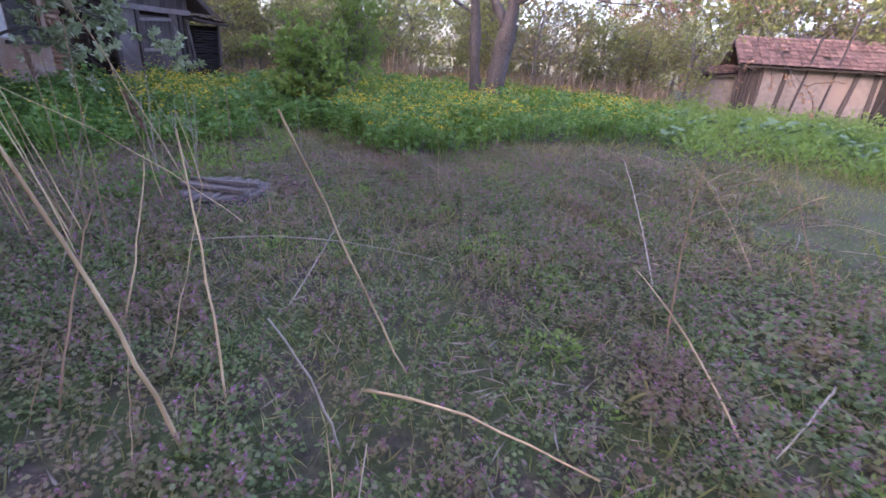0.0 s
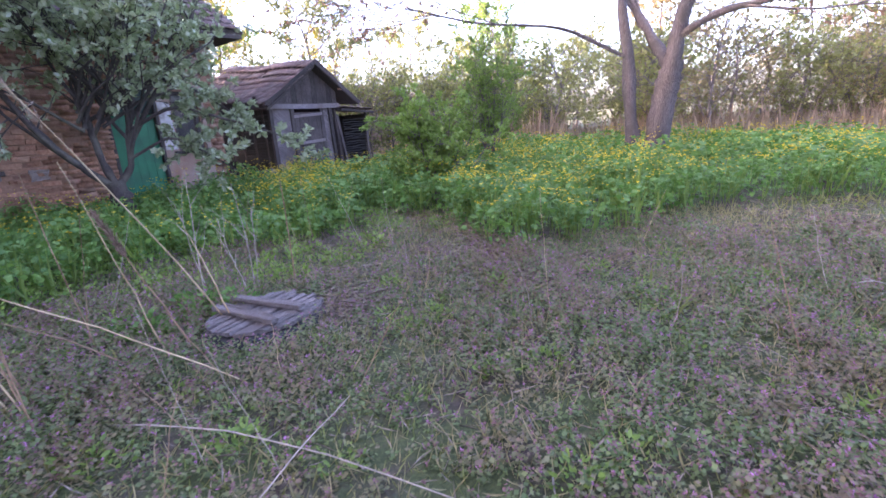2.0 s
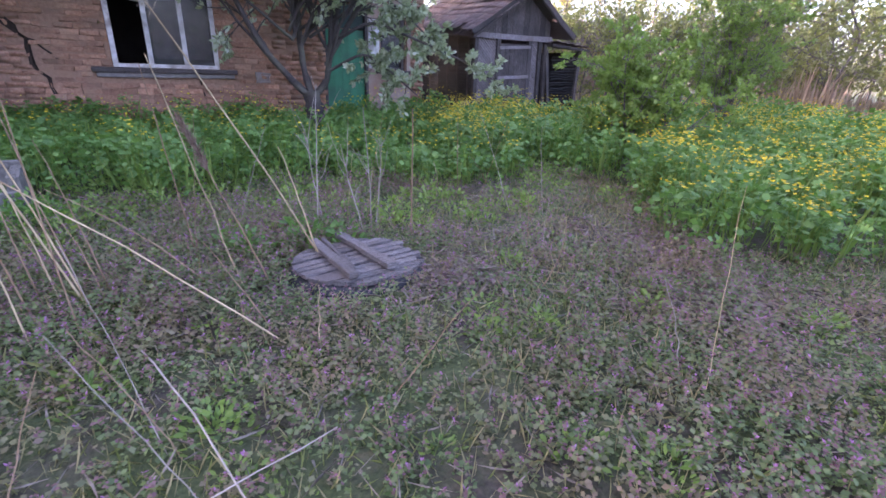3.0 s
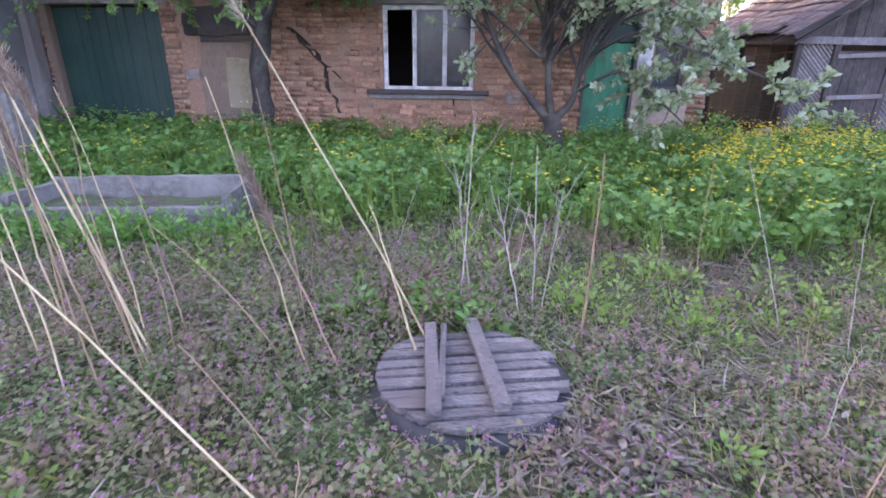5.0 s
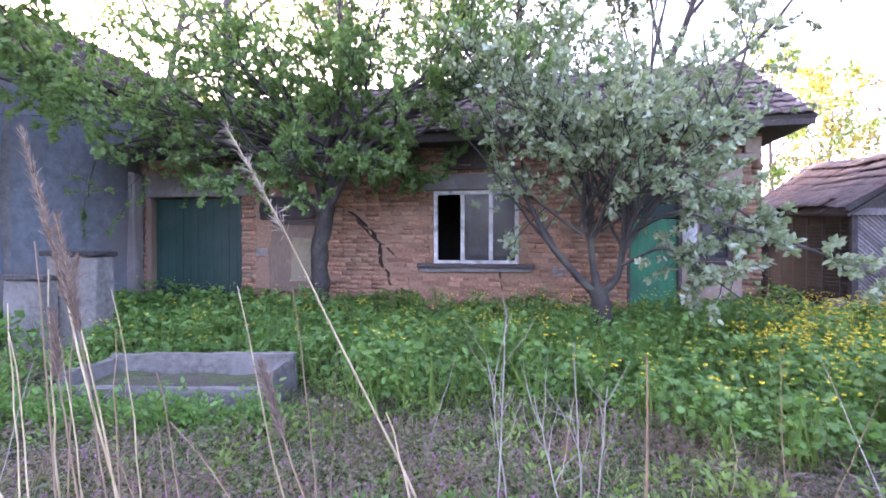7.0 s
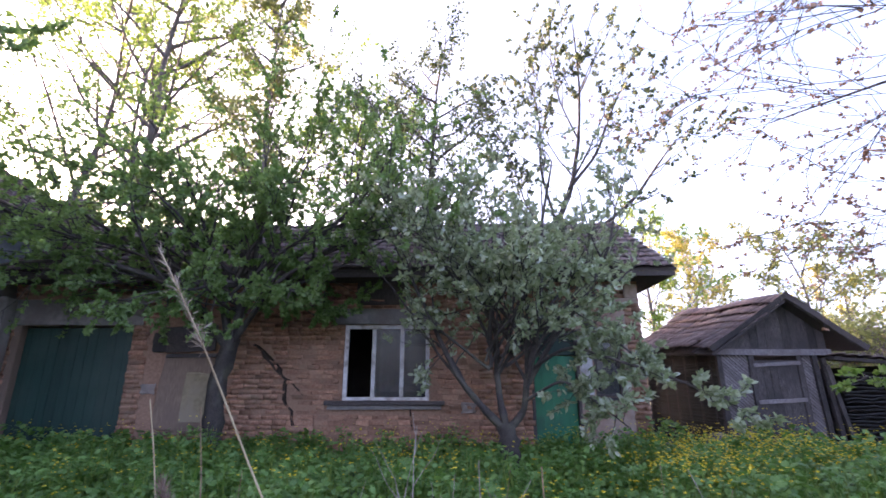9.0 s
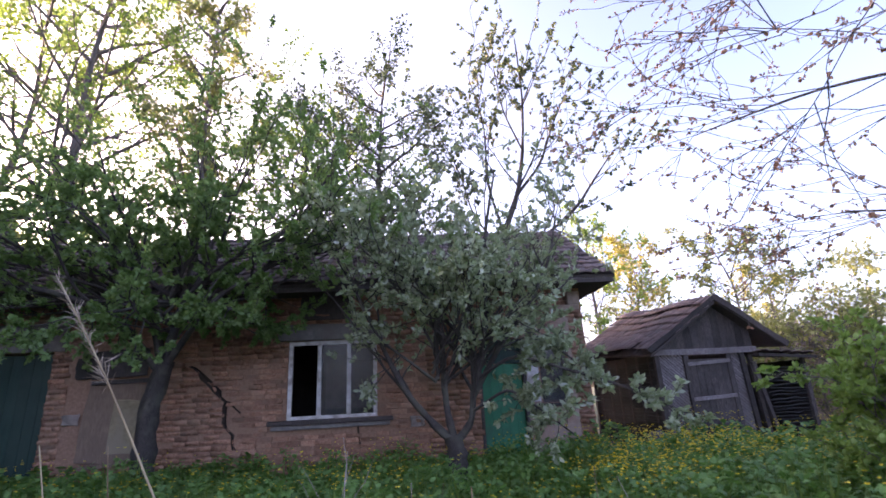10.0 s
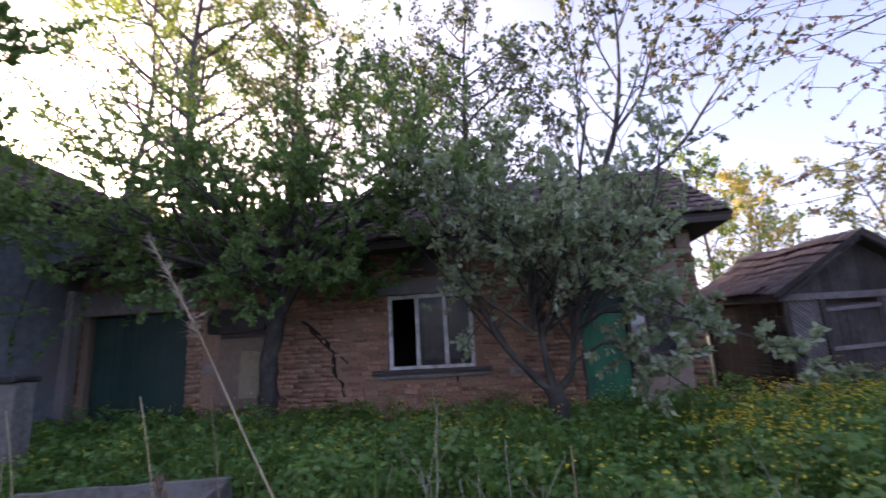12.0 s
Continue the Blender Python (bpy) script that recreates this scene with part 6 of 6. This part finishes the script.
    stuff("dry_litter", v, f, TWIGS, "grey dead twigs and straw litter", "litter")
    # curled dead leaves among it
    n_ = 800
    x, y = r.uniform(-2, 6, n_), r.uniform(-11.5, -5.0, n_)
    x[:160], y[:160] = 2.45 + r.normal(size=160) * 0.16, -7.5 + r.normal(size=160) * 0.14
    x[160:420], y[160:420] = 3.9 + r.normal(size=260) * 0.4, -7.8 + r.normal(size=260) * 0.35
    ok = open_turf(x, y)
    x, y = x[ok], y[ok]
    a = r.uniform(0, 2 * np.pi, len(x))
    v, f = lying(np.stack([x, y, r.uniform(0.02, 0.07, len(x))], 1), np.stack([np.cos(a), np.sin(a), r.normal(size=len(x)) * 0.4], 1), r.uniform(0.022, 0.05, len(x)), r, LEAF, LEAF_F, 0.9, 0.9)
    stuff("dead_leaves", v, f, DEAD_LEAF, "curled grey-brown dead leaves", "litter")


turf()


def tufts(name, spots, mat_, label, seed):
    """Tufts of small leaves at (x, y, leaves, leaf size, height, spread), joined."""
    r = np.random.default_rng(seed)
    at, way, size = [], [], []
    for x, y, n_, s, height, spread in spots:
        a = np.arange(n_) * 2.4 + r.normal(size=n_) * 0.3
        out = spread * r.uniform(0.1, 1.0, n_)
        at.append(np.stack([x + np.cos(a) * out, y + np.sin(a) * out, r.uniform(0, 1, n_) * height * (1.1 - out / spread * 0.6)], 1))
        way.append(np.stack([np.cos(a), np.sin(a), 0.9 * r.uniform(0.3, 1.3, n_)], 1))
        size.append(s * r.uniform(0.6, 1.2, n_))
    v, f = scatter(np.concatenate(at), np.concatenate(way), np.concatenate(size), r, LEAF, LEAF_F, 0.75)
    stuff(name, v, f, mat_, label, "weeds")


wr = random.Random(9)
TUFT_AT = [(1.55, -9.95), (1.75, -9.65), (1.45, -10.25), (0.55, -10.35), (2.35, -8.1), (2.55, -8.3), (3.3, -8.3), (1.1, -8.3), (2.9, -7.6), (3.1, -6.6), (3.4, -6.4), (2.6, -6.5), (0.7, -7.9), (3.6, -9.4), (4.2, -9.9), (0.2, -6.2), (-0.4, -6.3), (2.2, -9.1), (3.9, -8.9), (4.4, -9.3), (2.7, -10.6), (3.2, -11.0)]
spots = [(x + wr.uniform(-0.12, 0.12), y + wr.uniform(-0.12, 0.12), 60, 0.036, 0.14, 0.12) for x, y in TUFT_AT for _ in range(2)]
spots += [(wr.uniform(-3, 6), wr.uniform(-12.5, -5.6), 36, 0.03, 0.10, 0.09) for _ in range(150)]
tufts("weed_tufts", [s for s in spots if math.hypot(s[0] - 1.94, s[1] + 7.15) > 0.5], LEAF_FRESH, "tufts of bright green weeds in the turf", 5)
spots = [(1.55 + wr.uniform(-0.35, 0.45), -6.60 + wr.uniform(-0.14, 0.14), 70, 0.055, 0.2, 0.14) for _ in range(9)]
for _ in range(60):
    tx = wr.uniform(-2.6, 0.15)
    spots.append((tx, -5.82 + 0.19 * (tx + 1.44) + wr.uniform(-0.16, 0.12), 60, 0.06, wr.uniform(0.2, 0.4), 0.15))
for _ in range(30):
    spots.append((wr.uniform(-4.5, -2.4), wr.uniform(-6.2, -4.4), 60, 0.06, wr.uniform(0.2, 0.4), 0.17))
edge = []
while len(edge) < 420:
    tx, ty = wr.uniform(-4.0, 6.0), wr.uniform(-6.6, -4.2)
    rim = -4.45 if tx < -0.3 else -5.15
    if math.hypot(tx - 1.94, ty + 7.15) > 0.55 and rim - ty < wr.uniform(0, 1.9) ** 1.3 and not (abs(tx + 1.44) < 1.3 and abs(ty + 5.2 - (tx + 1.44) * 0.19) < 0.5):
        edge.append((tx, ty, 34, wr.uniform(0.03, 0.055), wr.uniform(0.10, 0.30), wr.uniform(0.06, 0.14)))
tufts("seedling_tufts", edge, LEAF_SEEDLING, "thin upright yellow-green seedlings thinning out into the turf", 8)
tufts("green_clumps", spots, LEAF_BED, "clumps of green leaves by the trough and lid", 6)
tufts("nettle_clumps", [(wr.uniform(6.9, 17) , wr.uniform(-17.5, -11.3), 80, 0.10, wr.uniform(0.35, 0.7), 0.4) for _ in range(190)], LEAF_FRESH, "rank green nettles before the outbuilding", 7)


def burdock_leaf(seed):
    """A broad, wavy leaf, 1 long along y."""
    r = random.Random(seed)
    V, F = [], []
    for i in range(6):
        t = i / 5
        half = 0.36 * math.sin(math.pi * min(1.0, 0.12 + t * 0.88)) ** 0.7
        for k_ in (-1, -0.5, 0, 0.5, 1):
            V.append((k_ * half, t, 0.10 * abs(k_) - 0.35 * t * t + r.uniform(-0.03, 0.03)))
    for i in range(5):
        for k_ in range(4):
            F.append((i * 5 + k_, i * 5 + k_ + 1, i * 5 + k_ + 6, i * 5 + k_ + 5))
    me = mesh_of("leaf", V, F, True)
    me.materials.append(LEAF_BROAD)
    return me


BURDOCK_LEAVES = [burdock_leaf(s) for s in range(4)]
for i in range(40):
    plant = thing("burdock", 7.8 + wr.uniform(0, 4.6), -15.8 + wr.uniform(0, 4.6), 0, "broad-leaved grey-green burdock plant", "plant", "burdock patch")
    for q in range(11):
        s = wr.uniform(0.14, 0.30)
        part("leaf", BURDOCK_LEAVES[q % 4], None, plant, m=pose(0, 0, wr.uniform(0.05, 0.4), wr.uniform(5, 50), 0, q * 137 + wr.uniform(-20, 20)) @ Matrix.Scale(s, 4))


def reeds():
    r = np.random.default_rng(6)
    n_ = 6500
    x, y = r.uniform(15.5, 24, n_), r.uniform(-12.2, 4, n_)
    at = np.stack([x, y, np.zeros(n_)], 1)
    way = np.stack([r.normal(size=n_) * 0.25, r.normal(size=n_) * 0.25, np.ones(n_)], 1)
    v, f = scatter(at, way, r.uniform(0.3, 1.0, n_) * (1 + 0.5 * humps(x, y, 0.7, 0.2)), r, DIAMOND, DIAMOND_F, 0.035)
    stuff("dry_reeds", v, f, REED, "standing dry straw-coloured reeds", "reeds")


reeds()


# ---- dry stalks standing and lying in the yard ----
def stalk(base, top, r0=0.006, mat_=STRAW, plume=0.0, sag=0.06, label="tall dry grass stalk", seed=0, twigs=0):
    r = np.random.default_rng(seed)
    b, t = np.array(base, float), np.array(top, float)
    d = t - b
    s = np.linspace(0, 1, 9)[:, None]
    side = np.cross(d, (0, 0, 1.0))
    side = side / (np.linalg.norm(side) + 1e-6)
    bow = (s * (1 - s)) * 4
    pts = b + d * s + bow * (np.array((0, 0, 1.0)) * sag * np.hypot(d[0], d[1])) + r.normal(size=(9, 3)) * 0.0028 + side * bow * r.normal() * 0.02
    ob = thing("dry_stalk", *base, label, "dry stalk", "dry stalks in the yard")
    lines = [(pts - b, np.linspace(r0, r0 * 0.45, 9))]
    for q in range(twigs):
        k_ = r.integers(3, 8)
        dd = d / np.linalg.norm(d) + r.normal(size=3) * 0.5
        lines.append(limb(r, pts[k_] - b, dd, r.uniform(0.15, 0.4), r0 * 0.5, r0 * 0.2, 5, 0.15, 0.05))
    v, f = tubes(lines, 5)
    part("stem", mesh_of("stem", v, f, True), mat_, ob)
    if plume:
        dense = seed != 0
        n_ = int((2000 if dense else 620) * plume)
        tt = 1.02 - plume * r.uniform(0, 1, n_) ** 0.8
        at = np.stack([np.interp(tt, np.linspace(0, 1, 9), pts[:, i]) for i in range(3)], 1) - b
        way = d / np.linalg.norm(d) + r.normal(size=(n_, 3)) * (0.26 if dense else 0.33) + (0, 0, -0.1 if dense else -0.25)
        v, f = scatter(at, way, r.uniform(0.02, 0.07 if dense else 0.095, n_), r, DIAMOND, DIAMOND_F, 0.09 if dense else 0.042)
        part("plume", mesh_of("plume", v, f), PLUME_BROWN if dense else PLUME, ob, "feathery dry seed head")
    return ob


#         base                 top                    radius  material      plume
STALKS = [((1.76, -6.93, 0.0), (0.73, -6.93, 1.9), 0.0065, STRAW, 0.29),
          ((1.69, -7.12, 0.15), (1.52, -7.12, 0.80), 0.006, STRAW, 0),
          ((2.47, -6.76, 0.0), (2.47, -6.76, 0.96), 0.007, STRAW_BROWN, 0),
          ((1.25, -7.2, 0.0), (0.96, -7.2, 1.25), 0.005, STRAW, 0),
          ((1.37, -7.87, 0.01), (-0.1, -7.58, 1.19), 0.0042, STRAW, 0),
          ((1.40, -7.2, 0.0), (1.06, -7.2, 0.95), 0.005, STRAW_BROWN, 0.3),
          ((0.52, -7.18, 0.0), (-0.05, -7.18, 1.86), 0.006, STRAW, 0.42),
          ((0.30, -7.2, 0.0), (0.11, -7.2, 1.12), 0.005, STRAW_BROWN, 0.26),
          ((0.56, -7.25, 0.0), (0.16, -7.22, 1.5), 0.005, STRAW, 0.25),
          ((0.03, -7.09, 0.0), (-0.05, -7.09, 1.30), 0.006, STRAW, 0),
          ((1.02, -6.68, 0.0), (0.89, -6.68, 1.21), 0.005, STRAW_BROWN, 0),
          ((-0.55, -9.24, 0.0), (-0.84, -9.24, 1.15), 0.009, STRAW, 0),
          ((-0.29, -9.19, 0.0), (-0.34, -9.19, 1.10), 0.006, STRAW, 0),
          ((0.18, -9.77, 0.0), (-0.58, -9.77, 1.23), 0.006, STRAW, 0),
          ((-0.33, -9.74, 0.0), (-0.64, -9.74, 0.72), 0.006, STRAW_GREY, 0),
          ((-0.58, -8.66, 0.0), (-0.30, -8.66, 0.74), 0.006, STRAW_BROWN, 0),
          ((0.96, -10.94, 0.0), (1.05, -10.9, 1.0), 0.005, STRAW_BROWN, 0),
          ((-0.08, -8.35, 0.0), (0.20, -8.35, 0.83), 0.006, STRAW, 0),
          ((1.08, -7.09, 0.02), (0.39, -6.9, 0.6), 0.004, STRAW_BROWN, 0),
          ((0.06, -11.2, 0.02), (1.4, -10.73, 0.25), 0.006, STRAW, 0),
          ((0.77, -7.69, 0.03), (1.34, -9.61, 0.04), 0.0045, STRAW_GREY, 0),
          ((0.43, -8.96, 0.03), (1.40, -8.72, 0.2), 0.004, STRAW_GREY, 0),
          ((-0.02, -9.66, 0.03), (-0.14, -10.64, 0.05), 0.008, STRAW, 0),
          ((0.90, -11.67, 0.03), (0.22, -11.25, 0.06), 0.006, STRAW_GREY, 0),
          ((1.6, -10.9, 0.03), (4.0, -10.6, 0.45), 0.006, STRAW_GREY, 0),
          ((2.2, -11.6, 0.03), (4.6, -11.2, 0.5), 0.005, STRAW, 0),
          ((1.9, -11.9, 0.03), (2.6, -11.7, 0.9), 0.005, STRAW_BROWN, 0)]
for i, (b_, t_, r_, m_, pl_) in enumerate(STALKS):
    stalk(b_, t_, r_, m_, pl_, 0.08 if i == 0 else 0.06, seed=i, label="tall dry grass stalk" if t_[2] > 0.5 else "dead stalk lying on the turf")
for i, (bx, by, tx, h) in enumerate([(1.84, -6.42, 1.89, 1.1), (1.90, -6.40, 1.80, 0.8), (2.25, -6.47, 2.20, 0.95), (2.30, -6.44, 2.36, 0.75), (2.18, -6.5, 2.02, 0.7)]):
    stalk((bx, by, 0), (tx, by, h), 0.005, STRAW_GREY, 0, 0.02, "thin branched grey dead stem behind the lid", 100 + i, 5)
sr = random.Random(3)
for i in range(9):
    x, y = 0.28 + sr.uniform(-0.45, 0.35), -7.25 + sr.uniform(-0.3, 0.25)
    stalk((x, y, 0), (x - sr.uniform(0.0, 0.3), y + sr.uniform(-0.1, 0.1), sr.uniform(0.7, 1.45)), 0.0045, sr.choice((STRAW, STRAW_BROWN)), sr.choice((0, 0, 0, 0.15)), seed=300 + i, label="thin dry grass stalk in a clump")
for i in range(80):
    x, y = sr.uniform(-1.5, 5.0), sr.uniform(-12.5, -5.6)
    if abs(x - 1.0) < 1.6 and y < -8.9 or math.hypot(x - 1.95, y + 7.3) < 0.7:
        continue
    stalk((x, y, 0), (x + sr.uniform(-0.3, 0.3), y + sr.uniform(-0.2, 0.2), sr.uniform(0.3, 0.95)), sr.uniform(0.002, 0.0035), sr.choice((STRAW, STRAW_BROWN, STRAW_GREY)), 0, seed=200 + i, label="thin dry grass stalk")
for i in range(30):
    x, y = sr.uniform(2.6, 6.2), sr.uniform(-12.8, -10.7)
    a = sr.uniform(-0.6, 0.5)
    L = sr.uniform(0.7, 1.7)
    stalk((x, y, 0.02), (x - L * math.cos(a), y - L * math.sin(a) * 0.6, sr.uniform(0.05, 0.6)), sr.uniform(0.003, 0.006), sr.choice((STRAW, STRAW_GREY, STRAW_GREY)), 0, seed=400 + i, label="bleached dead stalk slanting in a tangle", twigs=sr.choice((0, 0, 2)))

# ---- pieces of walls and roofs ----
for me, m in brick_rows:
    b_ = new("brick", me)
    b_.parent = wall
    b_.matrix_basis = m
for tiles, owner in ((house_tiles, roof), (shed_tiles, sroof)):
    for me, m in tiles:
        t_ = new("tile", me)
        t_.parent = owner
        t_.matrix_basis = m
